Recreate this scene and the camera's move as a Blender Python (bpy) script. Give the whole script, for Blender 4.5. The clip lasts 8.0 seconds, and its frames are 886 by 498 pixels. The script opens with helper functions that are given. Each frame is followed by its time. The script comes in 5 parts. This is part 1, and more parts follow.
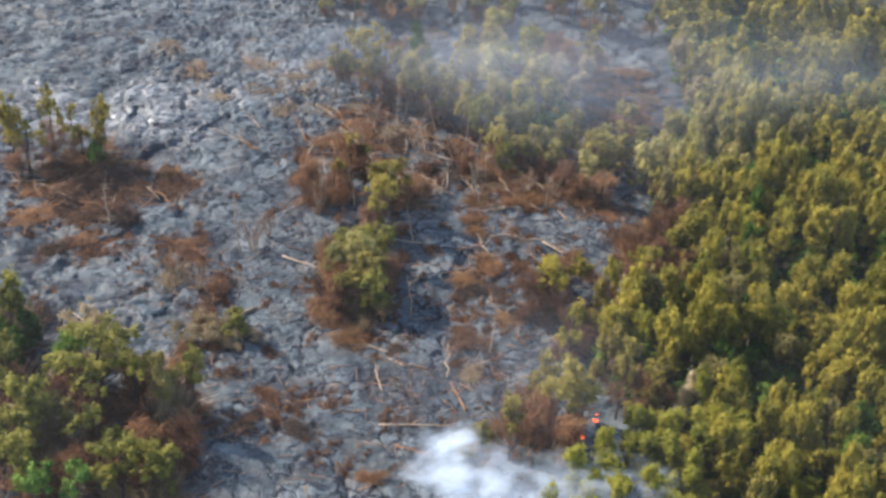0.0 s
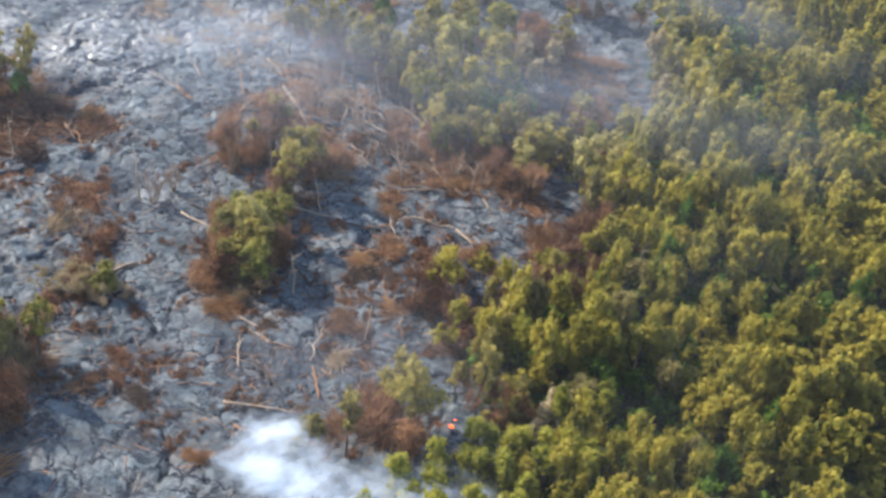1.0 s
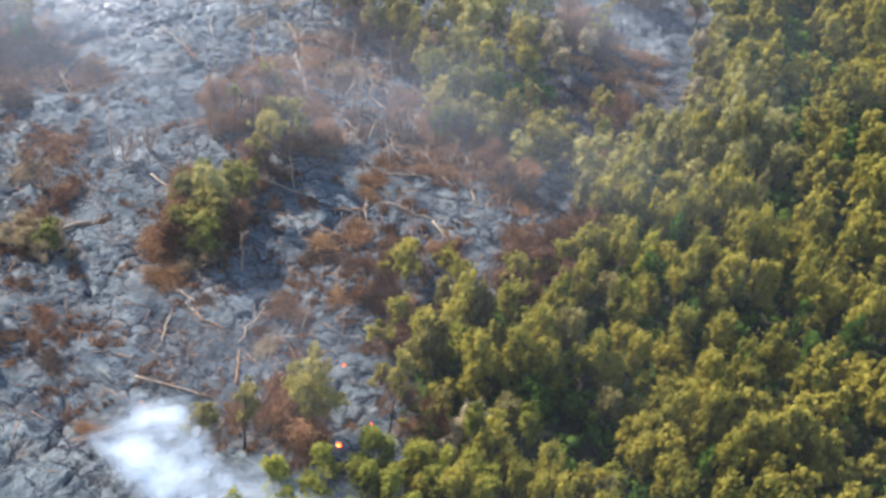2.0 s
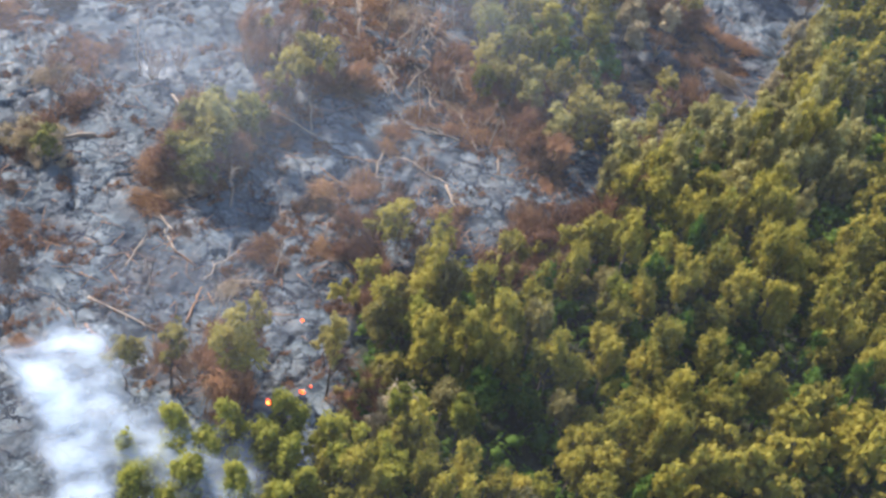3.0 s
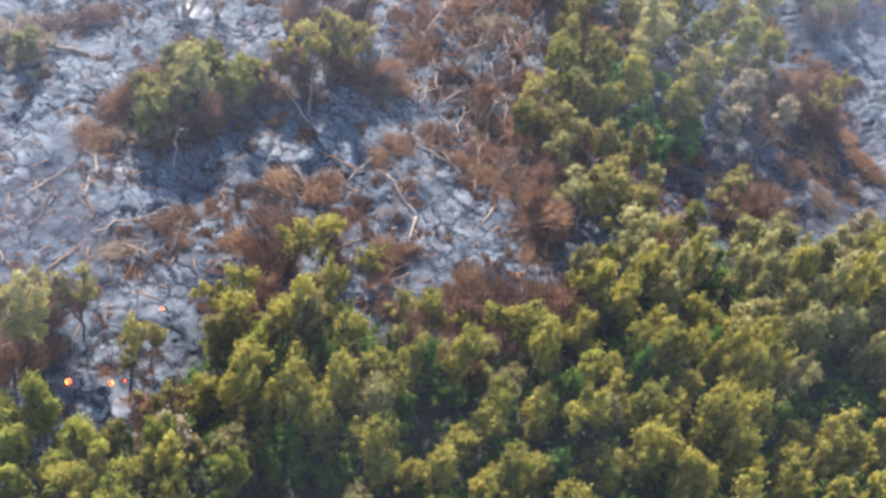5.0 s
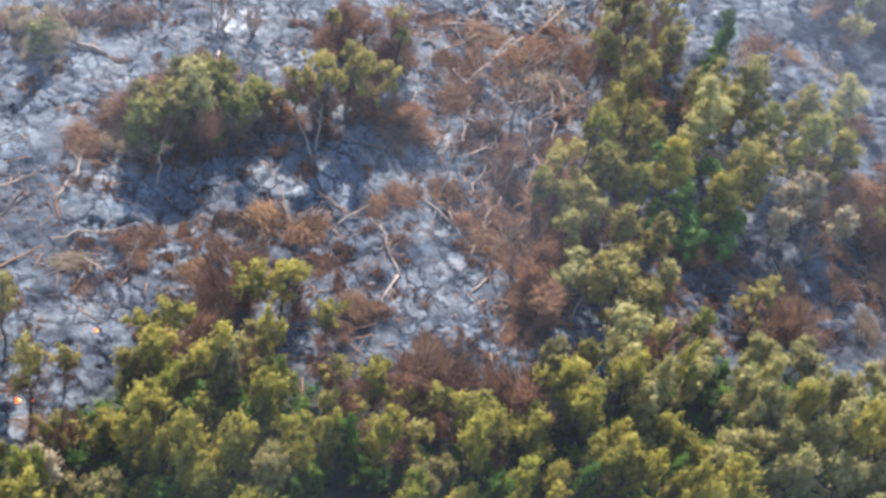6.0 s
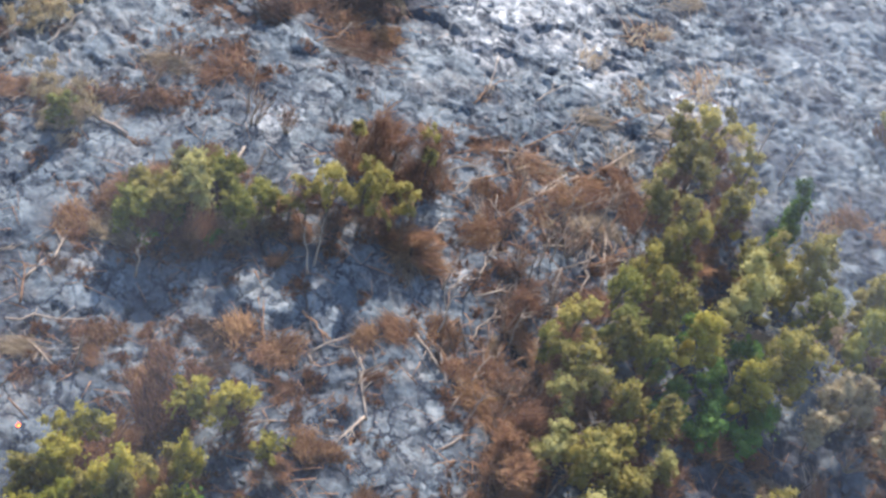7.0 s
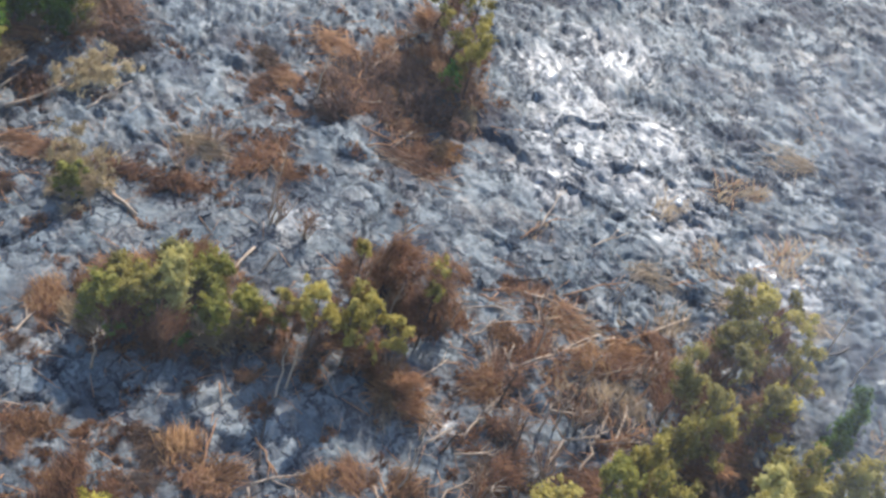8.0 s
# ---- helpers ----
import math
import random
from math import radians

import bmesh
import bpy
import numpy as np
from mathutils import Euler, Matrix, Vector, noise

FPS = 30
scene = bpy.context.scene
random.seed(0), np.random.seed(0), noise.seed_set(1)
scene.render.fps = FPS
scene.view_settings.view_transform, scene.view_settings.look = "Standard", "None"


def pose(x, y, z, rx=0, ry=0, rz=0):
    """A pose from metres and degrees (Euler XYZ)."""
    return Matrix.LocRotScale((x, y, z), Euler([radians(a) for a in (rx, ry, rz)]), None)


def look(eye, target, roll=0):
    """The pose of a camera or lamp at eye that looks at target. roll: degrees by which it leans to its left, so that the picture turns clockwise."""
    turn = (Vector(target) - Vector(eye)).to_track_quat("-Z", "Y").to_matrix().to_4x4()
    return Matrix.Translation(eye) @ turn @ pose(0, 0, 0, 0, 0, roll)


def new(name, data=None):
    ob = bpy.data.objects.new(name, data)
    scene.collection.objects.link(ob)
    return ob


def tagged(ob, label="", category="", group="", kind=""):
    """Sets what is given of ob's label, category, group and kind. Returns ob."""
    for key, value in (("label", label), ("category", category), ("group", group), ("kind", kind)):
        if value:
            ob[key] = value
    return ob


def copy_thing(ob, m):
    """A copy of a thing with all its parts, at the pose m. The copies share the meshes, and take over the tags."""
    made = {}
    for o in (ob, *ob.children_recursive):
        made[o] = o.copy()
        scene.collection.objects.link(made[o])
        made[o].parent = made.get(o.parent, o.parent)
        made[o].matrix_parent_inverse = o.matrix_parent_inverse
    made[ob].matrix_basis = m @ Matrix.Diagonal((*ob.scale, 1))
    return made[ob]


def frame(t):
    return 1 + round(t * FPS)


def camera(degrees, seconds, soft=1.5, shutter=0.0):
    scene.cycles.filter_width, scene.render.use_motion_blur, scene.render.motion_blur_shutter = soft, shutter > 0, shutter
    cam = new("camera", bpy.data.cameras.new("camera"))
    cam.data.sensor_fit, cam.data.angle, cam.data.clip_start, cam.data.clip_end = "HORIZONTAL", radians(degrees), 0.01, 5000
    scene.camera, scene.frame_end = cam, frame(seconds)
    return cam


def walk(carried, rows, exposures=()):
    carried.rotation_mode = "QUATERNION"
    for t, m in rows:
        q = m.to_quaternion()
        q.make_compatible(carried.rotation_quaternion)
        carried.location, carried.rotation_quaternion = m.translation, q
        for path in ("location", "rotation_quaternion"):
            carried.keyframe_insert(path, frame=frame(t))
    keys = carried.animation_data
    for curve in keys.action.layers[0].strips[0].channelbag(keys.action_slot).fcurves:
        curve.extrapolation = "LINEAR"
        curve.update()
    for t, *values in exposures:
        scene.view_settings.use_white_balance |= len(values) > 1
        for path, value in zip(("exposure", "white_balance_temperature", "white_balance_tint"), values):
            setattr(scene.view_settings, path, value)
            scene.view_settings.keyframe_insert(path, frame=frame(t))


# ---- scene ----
cam = camera(38.8, 8.0, 2.9)
PATH = [
    (0, (1.752, 0.29, 96.456), (1.8, 1.963, 95.361), 3.9),
    (0.5, (13.153, 4.767, 96.478), (13.166, 6.419, 95.35), 7.1),
    (1, (24.053, 9.832, 96.588), (23.991, 11.462, 95.431), 8.7),
    (1.5, (34.605, 15.808, 96.619), (34.443, 17.415, 95.44), 9.3),
    (1.7, (38.578, 18.538, 96.625), (38.373, 20.13, 95.432), 9.6),
    (3, (62.121, 38.219, 96.772), (61.612, 39.622, 95.441), 12.5),
    (3.5, (69.792, 47.039, 96.755), (69.169, 48.383, 95.411), 15.0),
    (4, (76.018, 56.857, 96.708), (75.317, 58.114, 95.319), 17.0),
    (4.2, (77.933, 61.05, 96.684), (77.205, 62.269, 95.276), 17.6),
    (5.3, (85.612, 84.885, 96.29), (84.672, 85.897, 94.843), 17.3),
    (5.5, (86.381, 89.31, 96.238), (85.407, 90.276, 94.782), 17.6),
    (6, (86.691, 100.458, 95.769), (85.636, 101.316, 94.302), 18.2),
    (6.5, (85.475, 111.343, 94.955), (84.328, 112.091, 93.497), 18.3),
    (7, (82.927, 121.794, 93.969), (81.664, 122.413, 92.547), 17.7),
    (7.5, (78.67, 132.137, 93.128), (77.324, 132.604, 91.724), 17.7),
    (8, (73.568, 142.567, 92.42), (72.162, 142.879, 91.032), 17.8),
]
walk(cam, [(t, look(eye, target, roll)) for t, eye, target, roll in PATH], exposures=[(0, 0.98, 6600, 12), (0.5, 1.06, 6550, 12), (1.5, 1.14, 6350, 11), (3, 1.18, 6250, 13), (4, 1.34, 6150, 15), (5.5, 1.44, 5950, 17), (6.5, 1.33, 5950, 15), (8, 1.14, 6300, 11)])

# ---- world, sun, exposure ----
SUN_ELEV, SUN_AZ = 39.0, 71.0  # degrees; azimuth counted from +y towards -x
world = bpy.data.worlds.new("world")
scene.world = world
world.use_nodes = True
wn = world.node_tree
sky = wn.nodes.new("ShaderNodeTexSky")
sky.sky_type = "NISHITA"
sky.sun_disc = False
sky.sun_elevation = radians(SUN_ELEV)
sky.sun_rotation = radians(-SUN_AZ)
sky.air_density, sky.dust_density = 1.2, 0.6
background = wn.nodes["Background"]
background.inputs["Strength"].default_value = 0.15
wn.links.new(sky.outputs["Color"], background.inputs["Color"])
to_sun = Vector((-math.sin(radians(SUN_AZ)) * math.cos(radians(SUN_ELEV)), math.cos(radians(SUN_AZ)) * math.cos(radians(SUN_ELEV)), math.sin(radians(SUN_ELEV))))
sun = new("sun", bpy.data.lights.new("sun", "SUN"))
sun.data.energy, sun.data.angle, sun.data.color = 4.0, radians(0.8), (1.0, 0.92, 0.80)
sun.matrix_world = look(to_sun * 400, (0, 0, 0))
scene.cycles.transparent_max_bounces = 24


# ---- materials ----
class Mat:
    """A short way to write node materials."""

    def __init__(self, name):
        self.m = bpy.data.materials.new(name)
        self.m.use_nodes = True
        self.t = self.m.node_tree
        self.bsdf = self.t.nodes["Principled BSDF"]
        self.out = self.t.nodes["Material Output"]

    def node(self, kind, **values):
        n = self.t.nodes.new(kind)
        for k, v in values.items():
            n.inputs[k.replace("_", " ")].default_value = v
        return n

    def link(self, a, b):
        self.t.links.new(a, b)
        return b

    def coords(self):
        return self.t.nodes.new("ShaderNodeTexCoord").outputs["Object"]

    def noise(self, scale, detail=4.0, rough=0.55, where=None, stretch=None):
        n = self.node("ShaderNodeTexNoise", Scale=scale, Detail=detail, Roughness=rough)
        v = where or self.coords()
        if stretch:
            mp = self.node("ShaderNodeMapping", Scale=stretch)
            self.link(v, mp.inputs["Vector"])
            v = mp.outputs["Vector"]
        self.link(v, n.inputs["Vector"])
        return n.outputs["Fac"]

    def ramp(self, fac, stops):
        r = self.t.nodes.new("ShaderNodeValToRGB")
        while len(r.color_ramp.elements) < len(stops):
            r.color_ramp.elements.new(0.5)
        for e, (p, c) in zip(r.color_ramp.elements, stops):
            e.position = p
            e.color = (*c, 1) if isinstance(c, tuple) else (c, c, c, 1)
        self.link(fac, r.inputs["Fac"])
        return r.outputs["Color"]

    def mix(self, fac, a, b, blend="MIX"):
        n = self.t.nodes.new("ShaderNodeMix")
        n.data_type, n.blend_type = "RGBA", blend
        for value, socket in ((fac, n.inputs[0]), (a, n.inputs[6]), (b, n.inputs[7])):
            if isinstance(value, bpy.types.NodeSocket):
                self.link(value, socket)
            else:
                socket.default_value = (*value, 1) if isinstance(value, tuple) else value
        return n.outputs[2]

    def math(self, op, a, b=0.0):
        n = self.t.nodes.new("ShaderNodeMath")
        n.operation = op
        for value, socket in ((a, n.inputs[0]), (b, n.inputs[1])):
            if isinstance(value, bpy.types.NodeSocket):
                self.link(value, socket)
            else:
                socket.default_value = value
        return n.outputs[0]

    def attr(self, name):
        n = self.t.nodes.new("ShaderNodeAttribute")
        n.attribute_name = name
        return n.outputs["Fac"]

    def chance(self):
        return self.t.nodes.new("ShaderNodeObjectInfo").outputs["Random"]

    def bump(self, height, strength, distance):
        n = self.node("ShaderNodeBump", Strength=strength, Distance=distance)
        self.link(height, n.inputs["Height"])
        self.link(n.outputs["Normal"], self.bsdf.inputs["Normal"])

    def base(self, colour):
        if isinstance(colour, bpy.types.NodeSocket):
            self.link(colour, self.bsdf.inputs["Base Color"])
        else:
            self.bsdf.inputs["Base Color"].default_value = (*colour, 1)

    def rough(self, value):
        if isinstance(value, bpy.types.NodeSocket):
            self.link(value, self.bsdf.inputs["Roughness"])
        else:
            self.bsdf.inputs["Roughness"].default_value = value


def lava_material():
    a = Mat("cooled lava crust")
    grain = a.noise(2.4, 4, 0.6)
    blotch = a.noise(0.16, 3, 0.55)
    rope = a.noise(0.8, 3, 0.5, stretch=(1.7, 1.0, 1.0))
    silver = a.mix(a.ramp(blotch, [(0.40, 0.0), (0.58, 1.0)]), (0.074, 0.099, 0.112), (0.142, 0.166, 0.176))
    dull_skin = a.mix(grain, (0.034, 0.054, 0.074), (0.068, 0.096, 0.120))
    patchy = a.math("ADD", a.math("MULTIPLY", a.noise(0.42, 4, 0.58, stretch=(0.8, 1.3, 1.0)), 0.75), a.math("MULTIPLY", blotch, 0.25))
    bare = a.math("MULTIPLY", a.ramp(patchy, [(0.42, 1.0), (0.51, 0.0)]), a.math("SUBTRACT", 1.0, a.math("MAXIMUM", a.math("MULTIPLY", a.attr("plate"), 0.9), a.math("MULTIPLY", a.attr("slabby"), 0.78))))
    skin = a.mix(bare, silver, dull_skin)
    skin = a.mix(a.ramp(grain, [(0.36, 0.25), (0.48, 0.0)]), skin, (0.016, 0.020, 0.032))
    skin = a.mix(a.math("MULTIPLY", a.attr("plate"), 0.55), skin, (0.158, 0.180, 0.188))
    dusty = a.math("MULTIPLY", a.ramp(a.noise(0.21, 6, 0.7), [(0.47, 0.0), (0.62, 0.65)]), a.ramp(a.noise(1.3, 4, 0.6), [(0.35, 0.35), (0.6, 1.0)]))
    skin = a.mix(dusty, skin, (0.140, 0.112, 0.090))
    # sun glint painted in as a paler crust colour, besides its lower roughness
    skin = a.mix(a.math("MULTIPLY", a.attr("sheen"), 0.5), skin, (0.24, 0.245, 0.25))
    # shade in the seams and fold troughs, painted near-black
    skin = a.mix(a.math("MULTIPLY", a.attr("seam_shade"), 0.6), skin, (0.010, 0.012, 0.019))
    # dark rubble, and the shade of pocket and west clump ground painted likewise
    skin = a.mix(a.math("MULTIPLY", a.math("MULTIPLY", a.attr("rubble_shade"), 0.8), a.math("SUBTRACT", 1.0, a.math("MULTIPLY", a.attr("slabby"), 0.4))), skin, a.mix(grain, (0.010, 0.013, 0.021), (0.050, 0.055, 0.072)))
    bend = a.node("ShaderNodeTexNoise", Scale=0.55, Detail=4.0, Roughness=0.65)
    a.link(a.coords(), bend.inputs["Vector"])
    shaken = a.t.nodes.new("ShaderNodeVectorMath")
    shaken.operation = "MULTIPLY_ADD"
    a.link(bend.outputs["Color"], shaken.inputs[0])
    shaken.inputs[1].default_value = (5.0, 5.0, 0.0)
    a.link(a.coords(), shaken.inputs[2])
    eased = a.t.nodes.new("ShaderNodeVectorMath")
    eased.operation = "MULTIPLY_ADD"
    a.link(bend.outputs["Color"], eased.inputs[0])
    eased.inputs[1].default_value = (3.6, 3.6, 0.0)
    a.link(a.coords(), eased.inputs[2])
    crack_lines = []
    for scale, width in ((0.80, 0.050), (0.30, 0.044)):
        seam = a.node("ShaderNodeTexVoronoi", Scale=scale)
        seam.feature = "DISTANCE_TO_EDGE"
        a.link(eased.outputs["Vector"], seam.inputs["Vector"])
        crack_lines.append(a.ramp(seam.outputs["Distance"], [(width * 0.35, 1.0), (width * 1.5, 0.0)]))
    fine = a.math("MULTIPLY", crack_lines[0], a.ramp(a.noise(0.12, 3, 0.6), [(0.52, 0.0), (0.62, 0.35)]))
    # wandering dark lines stand in for the shadow streaks along the folds
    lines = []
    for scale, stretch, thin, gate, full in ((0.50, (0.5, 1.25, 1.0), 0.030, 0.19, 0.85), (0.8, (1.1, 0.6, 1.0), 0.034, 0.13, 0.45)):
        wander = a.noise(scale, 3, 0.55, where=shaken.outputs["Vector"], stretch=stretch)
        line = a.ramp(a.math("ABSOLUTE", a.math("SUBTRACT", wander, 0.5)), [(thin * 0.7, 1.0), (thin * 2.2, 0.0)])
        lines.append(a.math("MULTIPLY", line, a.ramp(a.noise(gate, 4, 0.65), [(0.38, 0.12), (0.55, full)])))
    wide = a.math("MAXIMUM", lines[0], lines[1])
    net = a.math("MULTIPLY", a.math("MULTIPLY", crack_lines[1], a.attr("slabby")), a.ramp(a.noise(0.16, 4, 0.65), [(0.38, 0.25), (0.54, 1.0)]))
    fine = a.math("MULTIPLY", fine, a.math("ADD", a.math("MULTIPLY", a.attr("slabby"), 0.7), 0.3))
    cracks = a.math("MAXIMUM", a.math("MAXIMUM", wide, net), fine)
    # the cracks' shade is painted into the colour on top of their relief
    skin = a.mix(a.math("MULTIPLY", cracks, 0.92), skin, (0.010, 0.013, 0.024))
    rust = a.math("MULTIPLY", a.attr("charred"), a.ramp(a.noise(1.1, 5, 0.7), [(0.40, 0.0), (0.60, 1.0)]))
    skin = a.mix(a.math("MULTIPLY", rust, 0.6), skin, a.mix(grain, (0.026, 0.020, 0.022), (0.095, 0.062, 0.048)))
    floor = a.mix(a.noise(0.9, 4, 0.6), (0.018, 0.022, 0.012), (0.055, 0.06, 0.025))
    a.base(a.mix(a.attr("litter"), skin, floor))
    gloss = a.ramp(a.noise(0.7, 4, 0.6), [(0.35, 0.48), (0.65, 0.66)])
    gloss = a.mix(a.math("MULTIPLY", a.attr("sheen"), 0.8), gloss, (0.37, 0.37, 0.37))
    dull = a.math("MAXIMUM", a.attr("litter"), a.math("MAXIMUM", a.attr("rubble_shade"), a.math("MAXIMUM", a.math("MAXIMUM", rust, cracks), a.math("MULTIPLY", bare, 0.6))))
    a.rough(a.mix(dull, gloss, (0.85, 0.85, 0.85)))
    shine = a.math("ADD", a.math("MULTIPLY", a.attr("sheen"), 0.6), 0.42)
    a.link(a.math("MULTIPLY", shine, a.math("SUBTRACT", 1.0, a.math("MULTIPLY", cracks, 0.9))), a.bsdf.inputs["Specular IOR Level"])
    a.bump(a.math("SUBTRACT", a.math("ADD", rope, a.math("MULTIPLY", grain, 0.10)), a.math("MULTIPLY", cracks, 1.4)), 0.40, 0.42)
    return a.m


def slab_material():
    a = Mat("lava slab")
    grain = a.noise(2.5, 6, 0.65)
    c = a.mix(a.chance(), (0.034, 0.046, 0.058), (0.078, 0.093, 0.105))
    a.base(a.mix(a.ramp(grain, [(0.35, 0.0), (0.65, 1.0)]), a.mix(0.6, c, (0.045, 0.047, 0.055)), c))
    a.rough(0.65)
    a.bsdf.inputs["Specular IOR Level"].default_value = 0.4
    a.bump(grain, 0.8, 0.2)
    return a.m


def leaf_material(name, dark, mid, light, translucency=0.35):
    """Leaves: three colours over tufts and trees."""
    a = Mat(name)
    pick = a.math("ADD", a.math("MULTIPLY", a.attr("tone"), 0.6), a.math("MULTIPLY", a.chance(), 0.4))
    c = a.ramp(pick, [(0.1, dark), (0.5, mid), (0.9, light)])
    c = a.mix(a.ramp(a.noise(2.6, 3, 0.6), [(0.42, 0.0), (0.75, 0.22)]), c, dark)
    a.base(c)
    a.rough(0.6)
    a.bsdf.inputs["Specular IOR Level"].default_value = 0.10
    tr = a.t.nodes.new("ShaderNodeBsdfTranslucent")
    a.link(c, tr.inputs["Color"])
    mixer = a.node("ShaderNodeMixShader", Fac=translucency)
    a.link(a.bsdf.outputs["BSDF"], mixer.inputs[1])
    a.link(tr.outputs["BSDF"], mixer.inputs[2])
    a.link(mixer.outputs["Shader"], a.out.inputs["Surface"])
    return a.m


def bark_material(name, low, high):
    a = Mat(name)
    c = a.mix(a.noise(3.0, 5, 0.6, stretch=(1, 1, 0.25)), low, high)
    a.base(a.mix(a.math("MULTIPLY", a.chance(), 0.5), c, low))
    a.rough(0.85)
    a.bump(a.noise(9.0, 3, 0.6, stretch=(1, 1, 0.2)), 0.6, 0.05)
    return a.m


def smoke_material(name, white, scale, low, high):
    """Thin smoke: mostly clear, thicker where the billow's own density is high."""
    a = Mat(name)
    wisps = a.ramp(a.noise(scale, 5, 0.6), [(0.38, low), (0.60, high)])
    dens = a.math("MULTIPLY", a.attr("thickness"), wisps)
    diff = a.node("ShaderNodeBsdfDiffuse", Color=(*white, 1))
    tr = a.node("ShaderNodeBsdfTranslucent", Color=(*white, 1))
    body = a.node("ShaderNodeMixShader", Fac=0.5)
    a.link(diff.outputs["BSDF"], body.inputs[1])
    a.link(tr.outputs["BSDF"], body.inputs[2])
    clear = a.t.nodes.new("ShaderNodeBsdfTransparent")
    mixer = a.t.nodes.new("ShaderNodeMixShader")
    a.link(dens, mixer.inputs["Fac"])
    a.link(clear.outputs["BSDF"], mixer.inputs[1])
    a.link(body.outputs["Shader"], mixer.inputs[2])
    a.link(mixer.outputs["Shader"], a.out.inputs["Surface"])
    return a.m


def ember_material():
    a = Mat("molten lava")
    hot = a.ramp(a.noise(1.8, 3, 0.6), [(0.40, (0.25, 0.01, 0.0)), (0.52, (1.0, 0.10, 0.01)), (0.66, (1.0, 0.42, 0.08))])
    a.base((0.02, 0.015, 0.012))
    a.link(hot, a.bsdf.inputs["Emission Color"])
    a.bsdf.inputs["Emission Strength"].default_value = 3.5
    a.rough(0.7)
    return a.m


LAVA, SLAB = lava_material(), slab_material()
LEAF_FOREST = leaf_material("forest leaves", (0.142, 0.138, 0.030), (0.358, 0.304, 0.050), (0.525, 0.432, 0.082), 0.55)
LEAF_LIME = leaf_material("young lime leaves", (0.132, 0.146, 0.028), (0.330, 0.316, 0.046), (0.460, 0.420, 0.072), 0.55)
LEAF_STAND = leaf_material("heat-stressed leaves", (0.145, 0.122, 0.036), (0.340, 0.280, 0.070), (0.475, 0.390, 0.110), 0.50)
LEAF_OLIVE = leaf_material("dull olive leaves", (0.100, 0.108, 0.030), (0.250, 0.236, 0.052), (0.410, 0.365, 0.085), 0.5)
# paled greens: part of the smoke haze is put into this leaf colour
LEAF_PALE = leaf_material("pale straw-green leaves", (0.200, 0.178, 0.062), (0.400, 0.350, 0.115), (0.520, 0.455, 0.175), 0.5)
LEAF_GREEN = leaf_material("lush green leaves", (0.055, 0.115, 0.030), (0.130, 0.240, 0.050), (0.250, 0.340, 0.070), 0.45)
LEAF_TAN = leaf_material("dry tan leaves", (0.260, 0.200, 0.110), (0.430, 0.340, 0.195), (0.540, 0.440, 0.265), 0.45)
LEAF_DRY = leaf_material("drying olive-tan leaves", (0.120, 0.100, 0.036), (0.235, 0.198, 0.070), (0.330, 0.278, 0.100), 0.45)
LEAF_RUST = leaf_material("scorched rust leaves", (0.062, 0.033, 0.023), (0.225, 0.110, 0.060), (0.440, 0.248, 0.120), 0.42)
LEAF_DARK = leaf_material("dark maroon burnt leaves", (0.036, 0.022, 0.018), (0.120, 0.066, 0.046), (0.260, 0.150, 0.090), 0.3)
LEAF_ORANGE = leaf_material("orange-brown dead leaves", (0.080, 0.044, 0.027), (0.285, 0.150, 0.070), (0.520, 0.310, 0.140), 0.42)
LEAF_BROWN = leaf_material("withered brown leaves", (0.110, 0.076, 0.048), (0.290, 0.210, 0.125), (0.440, 0.335, 0.205), 0.38)
LEAF_CHAR = leaf_material("charred leaves", (0.026, 0.019, 0.016), (0.085, 0.054, 0.038), (0.190, 0.115, 0.070), 0.2)
# darker greens: the shade under the forest crowns is put into the colour
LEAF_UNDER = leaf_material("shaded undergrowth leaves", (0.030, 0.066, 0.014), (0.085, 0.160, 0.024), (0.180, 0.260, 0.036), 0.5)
BARK = bark_material("weathered bark", (0.07, 0.055, 0.04), (0.20, 0.165, 0.125))
CHAR = bark_material("charred bark", (0.018, 0.015, 0.014), (0.075, 0.055, 0.045))
DRYWOOD = bark_material("bleached dry wood", (0.24, 0.170, 0.115), (0.50, 0.39, 0.28))
RUSTWOOD = bark_material("scorched twigs", (0.13, 0.056, 0.026), (0.44, 0.230, 0.105))
SMOKE = smoke_material("white smoke", (0.78, 0.88, 1.0), 0.14, 0.35, 1.0)
HAZE = smoke_material("drifting thin smoke", (0.76, 0.83, 0.96), 0.05, 0.6, 1.0)
EMBER = ember_material()


# ---- shared shapes ----
def fract(v):
    return v - np.floor(v)


def hash2(ix, iy, seed):
    return fract(np.sin(ix * 127.1 + iy * 311.7 + seed * 74.7) * 43758.5453)


def value_noise(x, y, seed):
    ix, iy = np.floor(x), np.floor(y)
    fx, fy = x - ix, y - iy
    fx, fy = fx * fx * (3 - 2 * fx), fy * fy * (3 - 2 * fy)
    a, b = hash2(ix, iy, seed), hash2(ix + 1, iy, seed)
    c, d = hash2(ix, iy + 1, seed), hash2(ix + 1, iy + 1, seed)
    return (a * (1 - fx) + b * fx) * (1 - fy) + (c * (1 - fx) + d * fx) * fy


def fbm(x, y, seed, octaves=4):
    total, amp, norm = 0, 1.0, 0
    for k in range(octaves):
        total, norm = total + amp * value_noise(x * 2 ** k, y * 2 ** k, seed + k), norm + amp
        amp *= 0.5
    return total / norm * 2 - 1


